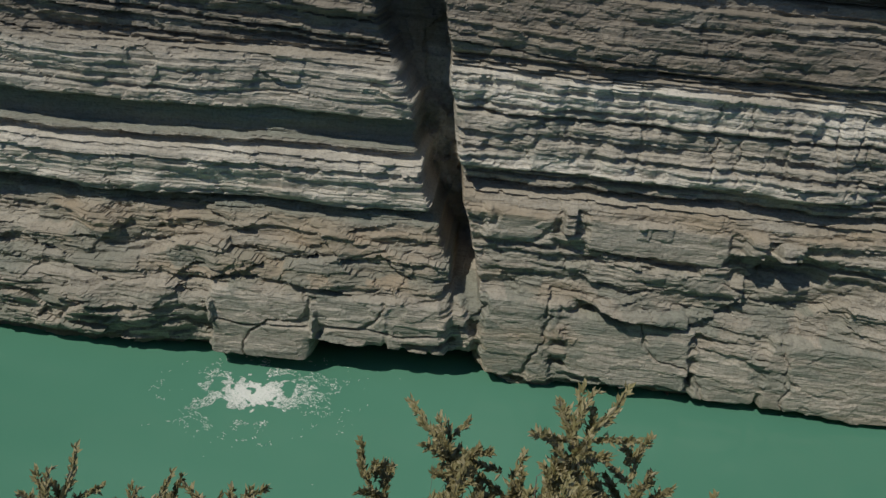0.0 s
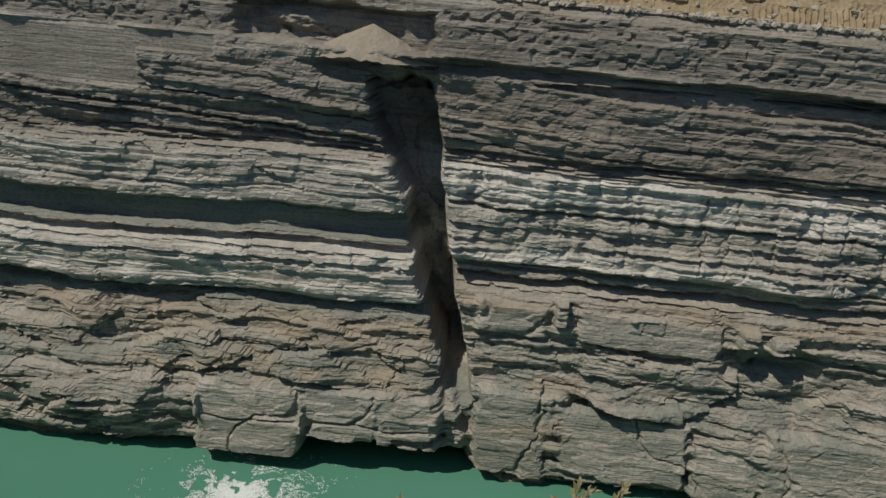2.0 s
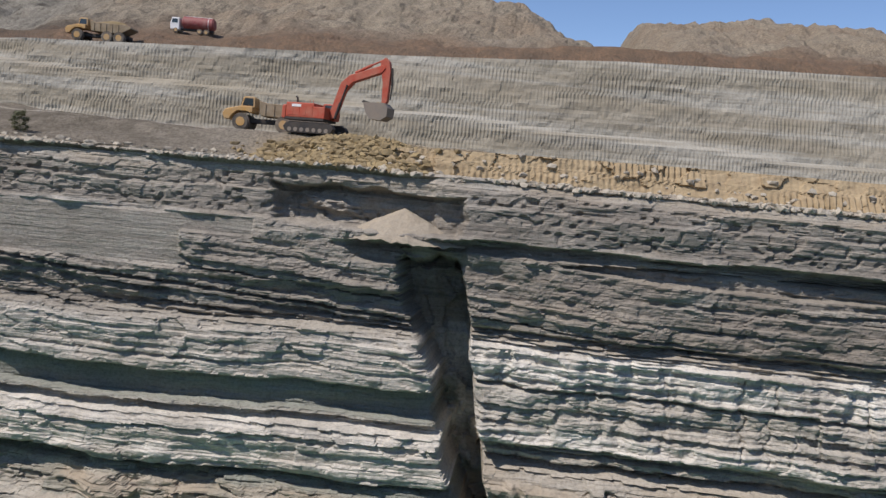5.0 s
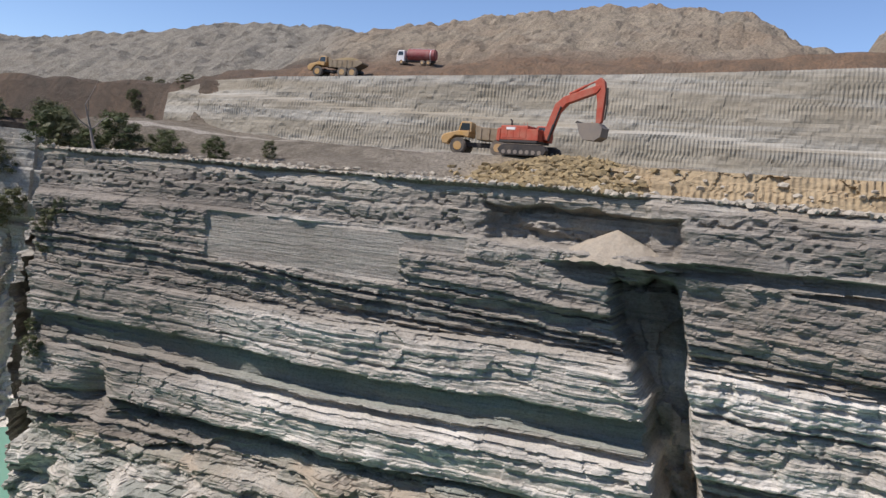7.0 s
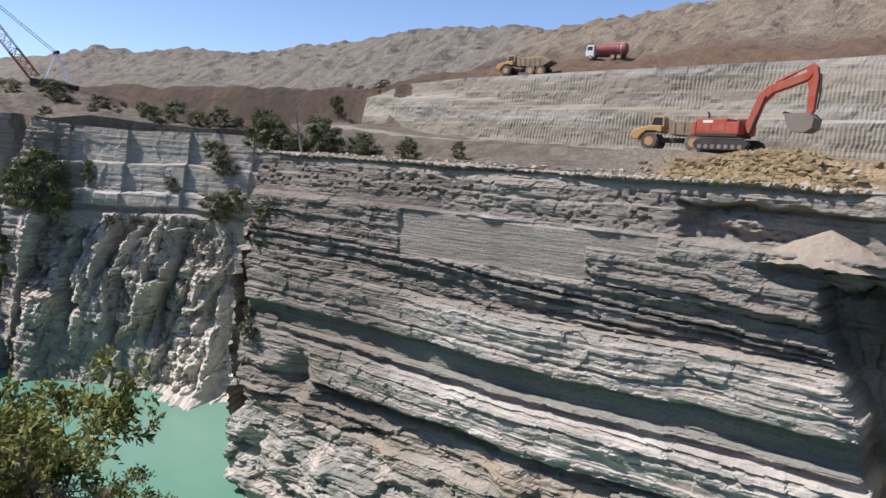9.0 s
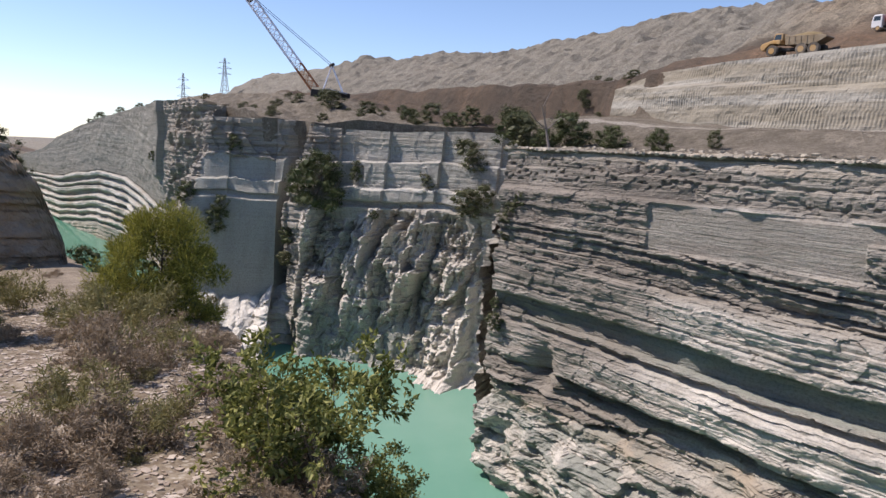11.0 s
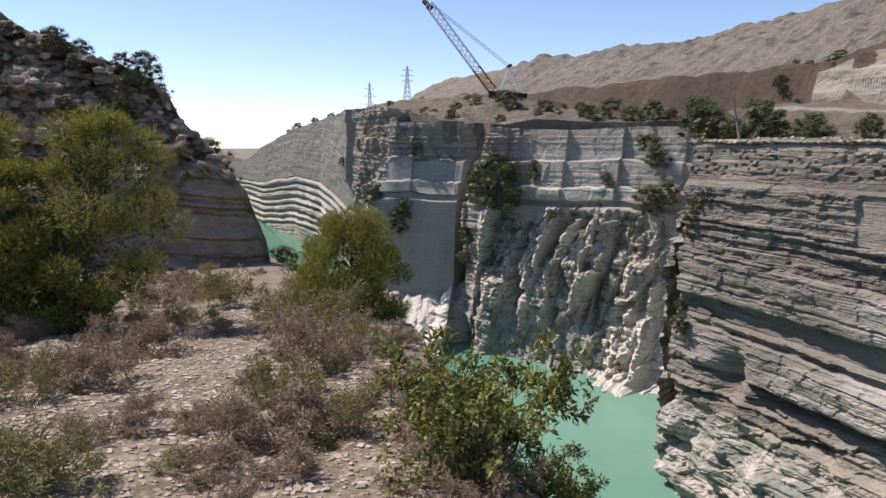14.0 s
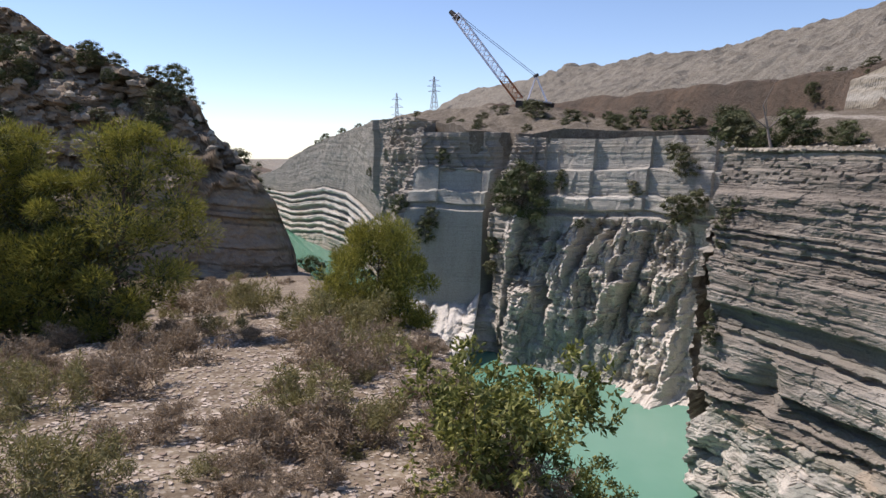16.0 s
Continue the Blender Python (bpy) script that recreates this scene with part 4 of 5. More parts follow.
def leafy(rng, segs, per, length, width, spread=0.7, jitter=0.02):
    tips = [s for s in segs if s[4]]
    a, b = np.array([s[0] for s in tips]), np.array([s[1] for s in tips])
    k = np.repeat(np.arange(len(tips)), per)
    t = rng.random((len(k), 1))
    at = a[k] * (1 - t) + b[k] * t + rng.normal(size=(len(k), 3)) * jitter
    return leaves(rng, at, unit(b - a)[k], length, width, spread)


def bush_proto(name, seed, height, mat, label, category, leaf=(0.05, 0.022), per=10, stems=6, lean=0.7, depth=2, kids=4, radius=0.02, wood=BARK, spread=0.8, droop=0.0,
               group="", jitter=0.02, bend=0.35):
    """A shrub of several stems from one root."""
    rng = np.random.default_rng(seed)
    ob = thing(name, Matrix(), label, category, group)
    segs = []
    for i in range(stems):
        t = 2 * math.pi * (i + rng.random() * 0.7) / stems
        way = (lean * math.cos(t), lean * math.sin(t), 1.0)
        limbs(rng, (0.03 * math.cos(t), 0.03 * math.sin(t), -0.05), way, height * rng.uniform(0.45, 0.65), radius, depth, kids, bend, segs, droop)
    limb_mesh("stem", segs, wood, ob, 3)
    v, f = leafy(rng, segs, per, *leaf, spread, jitter)
    soup("foliage", v, f, mat, ob)
    return ob


def tree_proto(name, seed, height, mat, label, clumps=60, per=60, leaf=(0.28, 0.16), shape=(1.0, 0.8), trunk=0.35, flat=0.7, needles=False, start=0.25, category="tree", group="", bulk=0.1, inner=45):
    """A tapered trunk with limbs that carry uneven clumps of leaves."""
    rng = np.random.default_rng(seed)
    ob = thing(name, Matrix(), label, category, group)
    segs, cents = [], []
    top = np.array([0.12 * height * rng.normal(), 0.12 * height * rng.normal(), height * 0.86])
    n = 6
    pts = [np.array([0, 0, -0.2]) + (top - np.array([0, 0, -0.2])) * (i / n) + rng.normal(size=3) * np.array([1, 1, 0]) * 0.025 * height * (i > 0) for i in range(n + 1)]
    for i in range(n):
        segs.append((pts[i], pts[i + 1], trunk * (1 - 0.8 * i / n), trunk * (1 - 0.8 * (i + 1) / n), False))
    for i in range(clumps):
        h = start + (1 - start) * (i + rng.random()) / clumps
        base = pts[0] + (pts[-1] - pts[0]) * max(0.05, h - 0.12)
        reach = height * 0.5 * shape[0] * math.sin(math.pi * min(0.97, 0.18 + 0.8 * (h - start) / (1 - start))) ** shape[1] * rng.uniform(0.35, 1.1)
        t = i * 2.4 + rng.random()
        c = np.array([base[0] + reach * math.cos(t), base[1] + reach * math.sin(t), height * h + 0.04 * height * rng.normal()])
        mid = base * 0.5 + c * 0.5 + np.array([0, 0, -0.03 * height])
        segs.append((base, mid, trunk * 0.2, trunk * 0.12, False))
        segs.append((mid, c, trunk * 0.12, trunk * 0.04, False))
        cents.append(c)
    limb_mesh("trunk", segs, BARK, ob, 6)
    cents = np.array(cents)
    k = np.repeat(np.arange(clumps), per)
    size = height * bulk * rng.uniform(0.6, 1.5, clumps)
    off = unit(rng.normal(size=(len(k), 3))) * (rng.random((len(k), 1)) ** 0.45) * size[k][:, None] * np.array([1.25, 1.25, flat])
    at = cents[k] + off
    v, f = leaves(rng, at, unit(off) + np.array([0, 0, 0.5]), *leaf, 0.5 if needles else 0.9)
    f = np.concatenate([f[:, [0, 1, 2]], f[:, [0, 2, 3]]])
    # the dense twigs at the heart of each clump
    bm = bmesh.new()
    bmesh.ops.create_icosphere(bm, subdivisions=1, radius=1.0)
    ball, tri = np.array([w.co[:] for w in bm.verts]), np.array([[w.index for w in p.verts] for p in bm.faces])
    bm.free()
    core = [cents[i] + ball * (1 + 0.3 * rng.normal(size=(len(ball), 1))) * size[i] * np.array([1.2, 1.2, flat]) * (0.0 if needles else 0.5) for i in range(clumps)]
    n0 = len(v)
    v = np.concatenate([v] + core)
    f = np.concatenate([f] + [tri + n0 + i * len(ball) for i in range(clumps)])
    soup("crown", v, f, mat, ob)
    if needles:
        # darker leaves inside the crown, their colour standing in for its inner shade
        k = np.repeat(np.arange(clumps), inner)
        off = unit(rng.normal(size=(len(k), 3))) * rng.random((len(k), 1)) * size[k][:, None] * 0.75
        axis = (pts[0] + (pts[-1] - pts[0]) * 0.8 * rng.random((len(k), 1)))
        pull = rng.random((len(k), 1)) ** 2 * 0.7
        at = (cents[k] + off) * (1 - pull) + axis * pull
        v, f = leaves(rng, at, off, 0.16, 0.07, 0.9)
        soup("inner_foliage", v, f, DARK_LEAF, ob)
    return ob


def plant(proto, x, y, z, size=1.0, turn=0.0, tip=0.0, squash=1.0, label=""):
    ob = copy_thing(proto, pose(x, y, z, tip, 0, turn))
    ob.scale = (size, size, size * squash)
    return tagged(ob, label)


# far trees and shrubs
far_pine = tree_proto("pine_tree", 11, 6.0, DARK_LEAF, "dark green pine clinging to the cliff", 60, 110, (0.26, 0.15), (1.15, 0.6), 0.14, 0.8, start=0.05, group="cliff trees", bulk=0.12)
far_bush = tree_proto("bush", 12, 3.0, DARK_LEAF, "dense dark green bush on the cliff", 30, 120, (0.15, 0.085), (1.05, 0.4), 0.05, 0.85, start=0.0, category="bush", group="cliff bushes", bulk=0.15)
far_green = tree_proto("bush", 13, 3.2, DUSTY_LEAF, "olive green bush on dusty ground", 30, 110, (0.15, 0.08), (1.0, 0.45), 0.05, 0.85, start=0.0, category="bush", group="cliff bushes", bulk=0.15)

# heading, distance, height of the foot (None: on the ground), size, which
ON_LAND = (
    (48.9, 100, 1.7, "b"), (48.2, 103, 1.5, "g"), (47.8, 97, 1.4, "g"), (46.9, 95, 1.0, "b"), (45.2, 96, 1.7, "b"), (44.0, 98, 1.2, "g"), (41.6, 94, 1.25, "b"), (52.5, 150, 1.4, "g"),
    (54.0, 152, 1.3, "b"), (56.2, 156, 1.5, "g"), (57.4, 160, 1.2, "b"), (60.0, 166, 1.4, "g"), (63.2, 176, 1.8, "g"), (64.0, 184, 1.2, "b"), (66.0, 186, 1.0, "g"),
    (72.6, 236, 0.8, "b"), (76.2, 275, 0.8, "p"), (77.0, 300, 1.1, "b"), (78.3, 335, 1.5, "b"), (79.6, 352, 1.7, "b"), (80.0, 360, 1.2, "g"), (80.6, 375, 1.8, "b"), (81.4, 400, 1.6, "g"),
    (82.3, 435, 2.2, "b"))
# heading, height of the foot, size: rooted in the face of the cliff
ON_CLIFF = (
    (64.4, 30.5, 1.75, "p"), (65.4, 31.0, 1.3, "b"), (61.3, 36.5, 0.95, "b"), (61.2, 38.4, 0.75, "b"), (55.5, 36.0, 0.95, "g"), (52.2, 31.0, 1.9, "g"), (52.0, 40.0, 1.7, "g"), (51.1, 33.0, 1.3, "g"),
    (66.3, 22.0, 1.3, "b"), (66.5, 17.5, 1.1, "g"), (49.4, 35.0, 0.75, "g"), (49.2, 32.4, 0.6, "g"), (49.6, 20.5, 0.7, "g"), (49.7, 23.0, 0.55, "b"), (48.2, 37.2, 0.6, "b"),
    (74.0, 30.0, 1.4, "b"), (71.9, 24.0, 1.6, "b"), (71.5, 27.5, 1.3, "b"), (70.6, 41.5, 1.2, "b"), (76.2, 36.0, 0.9, "b"), (80.9, 31.0, 1.0, "b"), (59.8, 29.0, 0.6, "b"))
KINDS = {"p": far_pine, "b": far_bush, "g": far_green}
rng = random.Random(5)
for az, d, size, kind in ON_LAND:
    x, y, _ = polar(az, d, 0)
    plant(KINDS[kind], x, y, drop(x, y) - 0.15, size, rng.uniform(0, 360), squash=rng.uniform(0.7, 0.95))
for az, foot, size, kind in ON_CLIFF:
    a, b = Vector(polar(az, 60, foot)), Vector(polar(az, 400, foot))
    hit, place, *_ = scene.ray_cast(DEPS, a, (b - a).normalized())
    if hit:
        plant(KINDS[kind], place.x, place.y, foot - 0.2, size, rng.uniform(0, 360), squash=rng.uniform(0.85, 1.1))
for _ in range(40):
    x = -195 + 112 * rng.random()
    y = float(rim_line(x)) + rng.uniform(1.5, 20)
    plant(rng.choice((far_bush, far_green)), x, y, drop(x, y) - 0.15, rng.uniform(0.3, 0.85), rng.uniform(0, 360), squash=rng.uniform(0.6, 0.9))
far_pine.location, far_bush.location, far_green.location = (-52, 66, 44.4), (-60, 67, 44.6), (-47, 69, 45.2)
far_pine.scale = (0.4,) * 3
far_bush.scale = (0.6,) * 3
far_green.scale = (0.55,) * 3

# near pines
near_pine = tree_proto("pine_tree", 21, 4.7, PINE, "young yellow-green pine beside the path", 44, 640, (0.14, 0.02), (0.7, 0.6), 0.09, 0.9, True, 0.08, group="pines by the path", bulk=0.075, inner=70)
near_pine.location = (*polar(96.2, 14.6, 0)[:2], drop(*polar(96.2, 14.6, 0)[:2]) - 0.1)
near_pine.scale = (0.85, 0.85, 0.86)
for az, d, size, turn in ((100.4, 14.9, 0.84, 130), (104.6, 15.2, 0.84, 230), (101.8, 17.0, 0.8, 310)):
    x, y, _ = polar(az, d, 0)
    plant(near_pine, x, y, drop(x, y) - 0.1, size, turn)
x, y, _ = polar(75.8, 14.0, 0)
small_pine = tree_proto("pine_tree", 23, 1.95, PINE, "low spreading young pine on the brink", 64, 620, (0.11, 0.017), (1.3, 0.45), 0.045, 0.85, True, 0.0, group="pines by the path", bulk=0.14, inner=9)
small_pine.location = (x, y, drop(x, y) - 0.1)
small_pine.scale = (0.8, 0.8, 1.02)

# glossy shrub on the brink
x, y, _ = polar(65.0, 4.9, 0)
oak = bush_proto("evergreen_shrub", 31, 1.12, OAK_LEAF, "glossy evergreen shrub overhanging the brink", "shrub", (0.058, 0.03), 4, 6, 1.25, 3, 3, 0.02, BARK, 0.9, 0.05)
oak.matrix_basis = pose(x, y, drop(x, y) - 0.02, 0, 0, 40)
x2, y2, _ = polar(60.0, 4.75, 0)
plant(oak, x2, y2, drop(x, y) - 0.35, 0.55, 200, label="smaller glossy shrub hanging over the water")

# heath on the terrace
heath = [bush_proto("heath_shrub", 41 + i, 0.55, m, lab, "shrub", (0.05, 0.011), 6, 6, 0.8, 2, 3, 0.006, TWIG, 0.8, 0.0, "heath shrubs", 0.02, 0.3)
         for i, (m, lab) in enumerate(((DRY, "dry brown heath shrub on stony ground"), (BROOM, "olive green broom shrub on stony ground"), (DRY, "grey-brown dry heath tuft"),
                                       (BROOM, "sparse green and brown broom tuft")))]
TRAIL = np.array([(-4.0, -0.6), (-6.6, -0.75), (-8.6, 0.0), (-11.0, 0.7), (-15.7, 1.6), (-21.2, 2.6), (-30, 3.4)])


def trail_gap(x, y):
    best = 99
    for a, b in zip(TRAIL[:-1], TRAIL[1:]):
        ab = b - a
        t = np.clip(np.dot((x, y) - a, ab) / np.dot(ab, ab), 0, 1)
        best = min(best, float(np.hypot(*((x, y) - a - t * ab))))
    return best


rng = random.Random(9)
DRY_SPOTS = ((80.9, 5.6, 0.82), (84.9, 5.6, 0.65), (78.1, 5.7, 0.61), (79.4, 9.8, 1.1), (79.0, 8.1, 0.87), (92.6, 6.4, 0.44), (96.4, 6.1, 0.47), (91.8, 7.0, 0.41), (95.0, 8.6, 0.92),
             (98.0, 8.8, 0.77), (102.6, 9.3, 0.91), (90.2, 10.6, 0.93), (85.9, 12.4, 0.48), (82.8, 11.7, 0.46), (93.7, 10.9, 0.85), (86.3, 4.9, 0.4), (81.0, 4.6, 0.42), (68.8, 4.4, 0.55),
             (64.1, 4.5, 0.55), (72.6, 6.7, 0.59), (70.7, 5.7, 0.61), (90.4, 18.7, 1.28))
GREEN_SPOTS = ((81.7, 7.1, 0.76), (76.7, 5.8, 0.62), (100.9, 8.1, 0.79), (101.3, 5.2, 0.75), (97.4, 5.0, 0.6), (76.7, 9.2, 0.8), (79.3, 12.2, 1.2), (81.5, 14.3, 0.97), (88.0, 14.3, 0.84),
               (85.4, 17.4, 1.3), (90.1, 5.1, 0.3), (77.6, 12.0, 1.2))
spots = [(polar(a, d, 0), 1.65 * z, 0 if i % 2 else 2) for i, (a, d, z) in enumerate(DRY_SPOTS)] + [(polar(a, d, 0), 1.65 * z, 1 if i % 3 else 3) for i, (a, d, z) in enumerate(GREEN_SPOTS)]
# low tufts between them, then the denser growth farther off
for _ in range(150):
    x = rng.uniform(-10.5, -3.2)
    y = rng.uniform(-0.28 * -x - 1, float(brink(x)) - 0.1)
    if trail_gap(x, y) > 0.75 and math.hypot(x + 4.35, y - 1.25) > 0.45:
        spots.append(((x, y, 0), rng.uniform(0.2, 0.55), rng.choice((0, 2, 2, 3))))
tries = 0
while len(spots) < 310 and tries < 6000:
    tries += 1
    x = -9.5 - 33 * rng.random() ** 1.5
    y = rng.uniform(-0.28 * -x - 2, float(brink(x)) - 0.05)
    if trail_gap(x, y) > 0.75 + 0.3 * rng.random() and (x > -20 or y < float(brink(x)) - 1.8):
        spots.append(((x, y, 0), rng.uniform(0.5, 1.1) * (1.0 if x > -15 else 1.3), rng.choice((0, 0, 1, 2, 2, 3))))
for (x, y, _), size, kind in spots:
    plant(heath[kind], x, y, drop(x, y, 60) - 0.03, size, rng.uniform(0, 360), rng.uniform(-6, 6), rng.uniform(0.75, 1.05))
for i, h in enumerate(heath):
    x, y = -16 - 2.2 * i, -3.4
    h.location = (x, y, drop(x, y, 60) - 0.03)

# shrubs on the spur
for i in range(60):
    y = rng.uniform(-16, 4.0)
    x = -49.5 - rng.random() * 5.5
    zz = drop(x, y)
    if zz > 38:
        plant(far_bush if rng.random() < 0.55 else far_green, x, y, zz - 0.2, rng.uniform(0.16, 0.42), rng.uniform(0, 360), 0, rng.uniform(0.7, 1.0))
for az, d, size, kind in ((92.3, 50, 0.7, "g"), (90.3, 51, 0.62, "b"), (91.6, 49, 0.5, "b"), (85.6, 50, 0.62, "g"), (84.7, 50, 0.45, "g"), (100.8, 53, 0.9, "b"), (96.0, 53, 0.5, "b")):
    x, y, _ = polar(az, d, 0)
    plant(KINDS[kind], x, y, drop(x, y) - 0.3, size, az * 37 % 360)

# sprigs that rise from below the brink, opposite the far wall
sprig = bush_proto("sprig_shrub", 61, 0.75, OLIVE_LEAF, "olive-brown leafy shrub rising from the brink", "shrub", (0.037, 0.018), 19, 4, 0.5, 2, 3, 0.005, TWIG, 0.45, -0.35,
                   "brink shrubs", 0.003, 0.2)
sx = [(-13.0, 1.9, 0.10, 1.0), (-6.5, 2.0, -0.06, 0.9), (-19, 2.0, 0.0, 0.85), (0.5, 2.0, -0.28, 0.9), (24.5, 1.95, -0.12, 0.85), (31.5, 1.95, -0.1, 0.7), (18.5, 2.0, -0.3, 0.75),
      (-31, 1.95, -0.05, 0.8), (-25, 2.0, -0.22, 0.8), (-36, 2.0, -0.25, 0.8), (37, 1.9, 0.0, 0.8)]
for i, (az, d, dz, size) in enumerate(sx):
    x, y, _ = polar(az, d, 0)
    m = pose(x, y, 42.5 - 0.93 + dz, 0, 0, i * 77)
    if i == 0:
        sprig.matrix_basis = m
    else:
        ob = copy_thing(sprig, m)
        ob.scale = (size,) * 3


# ---- stones ----
def rocks(name, spots, mat, label, category, seed, flat=0.7, small=False):
    """Loose angular stones lying about, as one heap."""
    rng = np.random.default_rng(seed)
    bm = bmesh.new()
    if small:
        bmesh.ops.create_cube(bm, size=1.5)
        bmesh.ops.triangulate(bm, faces=bm.faces)
    else:
        bmesh.ops.create_icosphere(bm, subdivisions=1, radius=1.0)
    base = np.array([v.co[:] for v in bm.verts])
    faces = np.array([[v.index for v in f.verts] for f in bm.faces])
    bm.free()
    V, F = [], []
    for i, (x, y, z, r) in enumerate(spots):
        q = base * (1 + 0.28 * rng.normal(size=(len(base), 1)))
        a = rng.uniform(0, 6.28)
        q = q * np.array([1.2, 0.85, flat]) * r
        c, s = math.cos(a), math.sin(a)
        q = np.stack([q[:, 0] * c - q[:, 1] * s, q[:, 0] * s + q[:, 1] * c, q[:, 2]], -1)
        V.append(q + (x, y, z))
        F.append(faces + i * len(base))
    return tagged(soup(name, np.concatenate(V), np.concatenate(F), mat), label, category, kind="stuff")


def island_rock(name, a, b):
    k = Mat(name, 0.95, 0.15)
    g = k.noise(k.pos, 6, 5, 0.7)
    col = k.mix(k.island(), a, b)
    col = k.mix(k.ramp(g, (0.35, 0.5), (0.6, 0.0)), col, tuple(x * 0.5 for x in a))
    return k.done(col, k.bump(g, 0.05, 0.6))


CLOD = island_rock("broken_clay_clods", (0.36, 0.27, 0.14), (0.20, 0.155, 0.09))
PALE_STONE = island_rock("pale_limestone_bits", (0.62, 0.53, 0.43), (0.27, 0.20, 0.145))
RIM_STONE = island_rock("rim_rubble", (0.50, 0.44, 0.34), (0.34, 0.30, 0.24))
rng = random.Random(3)
pts = []
for _ in range(1300):
    x, y = rng.gauss(-13.5, 3.8), rng.uniform(62.6, 72.0)
    pts.append((x, y, drop(x, y) + 0.05, rng.uniform(0.15, 0.55)))
rocks("clod_heap", pts, CLOD, "heap of broken yellow-brown clay clods under the digger", "clods", 4)
pts = []
for _ in range(1500):
    x, y = rng.uniform(-74, 60), 62.3 + rng.random() ** 2 * 4.5
    pts.append((x, y, drop(x, y) + 0.02, rng.uniform(0.08, 0.38) * (1.2 if x > -10 else 1)))
rocks("rim_rubble", pts, RIM_STONE, "pale rubble strewn along the rim of the cliff", "rubble", 6)
pts = []
for _ in range(11000):
    x = -2.2 - 16 * rng.random() ** 1.4
    y = rng.uniform(-0.3 * -x - 1.2, float(brink(x)) - 0.02)
    pts.append((x, y, drop(x, y, 60) + 0.004, rng.uniform(0.007, 0.026) * (1 + 0.05 * -x)))
rocks("path_gravel", pts, PALE_STONE, "pale limestone chips on the path", "gravel", 8, 0.4, True)
pts = []
for _ in range(300):
    y = rng.uniform(-17, 4)
    x = -47.5 - rng.random() * 8
    pts.append((x, y, drop(x, y), rng.uniform(0.08, 0.4)))
rocks("scree_stones", pts, RIM_STONE, "loose stones on the dark spur", "stones", 10)


def sand_mound():
    a, r = np.meshgrid(np.linspace(0, 2 * math.pi, 80), np.linspace(0.0, 1.2, 40))
    X, Y = -7.6 + 4.9 * r * np.cos(a), 63.0 + 2.3 * r * np.sin(a)
    Z = 39.0 + 2.3 * np.clip(1 - r, -0.3, 1) + 0.34 * r * fbm(X * 1.3, Y * 1.3, 0, 5, 801, 0.65) - 0.5 * np.clip(r - 1, 0, 1)
    return tagged(grid_mesh("sand_mound", np.stack([X, Y, Z], -1), SPOIL), "cone of pale fallen sand on a ledge over the cleft", "sand", kind="stuff")


sand_mound()


def foam():
    """White froth where debris went in, spread in flecks and strands."""
    rng = np.random.default_rng(90)
    n = 15000
    t = rng.uniform(0, 2 * math.pi, n)
    r = np.abs(rng.normal(size=n) * 0.6 + 0.35) + 0.1 * np.sin(5 * t)
    c = np.array([-16.4, 54.2]) + np.stack([np.cos(t) * r * 5.2, np.sin(t) * r * 4.0], -1)
    keep = fbm(c[:, 0] * 0.9, c[:, 1] * 0.9, 0, 3, 91) + 0.55 * np.exp(-(r * 2.4) ** 2) > 0.08
    c, m = c[keep], int(keep.sum())
    a = rng.uniform(0, 6.28, m)
    L, W = rng.uniform(0.03, 0.17, m), rng.uniform(0.012, 0.035, m)
    ring = []
    for k in range(6):
        q = 2 * math.pi * k / 6
        px, py = np.cos(q) * L, np.sin(q) * W
        ring.append(np.stack([c[:, 0] + px * np.cos(a) - py * np.sin(a), c[:, 1] + px * np.sin(a) + py * np.cos(a), np.full(m, 0.015)], -1))
    top = np.stack([c[:, 0], c[:, 1], np.full(m, 0.05)], -1)
    V = np.stack(ring + [top], 1).reshape(-1, 3)
    F = (np.array([[k, (k + 1) % 6, 6] for k in range(6)])[None] + (np.arange(m) * 7)[:, None, None]).reshape(-1, 3)
    return tagged(soup("foam", V, F, paint("froth", (0.8, 0.82, 0.78), (0.7, 0.75, 0.7), 0.3, 0.6)), "patch of white foam on the green water", "foam", kind="stuff")


foam()


# ---- machines ----
ORANGE = paint("orange_machine_paint", (0.40, 0.052, 0.022), (0.40, 0.28, 0.19), 0.45)
YELLOW = paint("yellow_machine_paint", (0.50, 0.28, 0.08), (0.42, 0.34, 0.24), 0.75)
STEEL = paint("dark_steel", (0.035, 0.033, 0.032), (0.2, 0.16, 0.12), 0.35, 0.6, 0.3)
BUCKET = paint("worn_bucket_steel", (0.20, 0.17, 0.14), (0.33, 0.27, 0.2), 0.6, 0.6, 0.2)
RUBBER = paint("dusty_rubber", (0.05, 0.045, 0.04), (0.34, 0.28, 0.21), 0.85, 0.95)
BED = paint("dusty_dump_bed", (0.22, 0.16, 0.09), (0.4, 0.33, 0.24), 0.7, 0.8)
RED = paint("dark_red_tank_paint", (0.22, 0.035, 0.035), (0.36, 0.27, 0.22), 0.55)
WHITE = paint("white_cab_paint", (0.75, 0.74, 0.72), (0.5, 0.45, 0.38), 0.3)
# lilac-white stands in for the haze in front of the distant lattice
LATTICE = paint("haze_pale_lattice_steel", (0.85, 0.85, 0.9), (0.75, 0.75, 0.78), 0.3, 0.6)
RUST = paint("orange_lattice_paint", (0.45, 0.16, 0.06), (0.35, 0.2, 0.12), 0.4)
GALV = paint("galvanised_steel", (0.38, 0.40, 0.43), (0.3, 0.32, 0.34), 0.3, 0.6, 0.3)


def glass_material():
    k = Mat("dark_cab_glass", 0.08, 0.6)
    return k.done((0.03, 0.04, 0.045))


CAB_GLASS = glass_material()


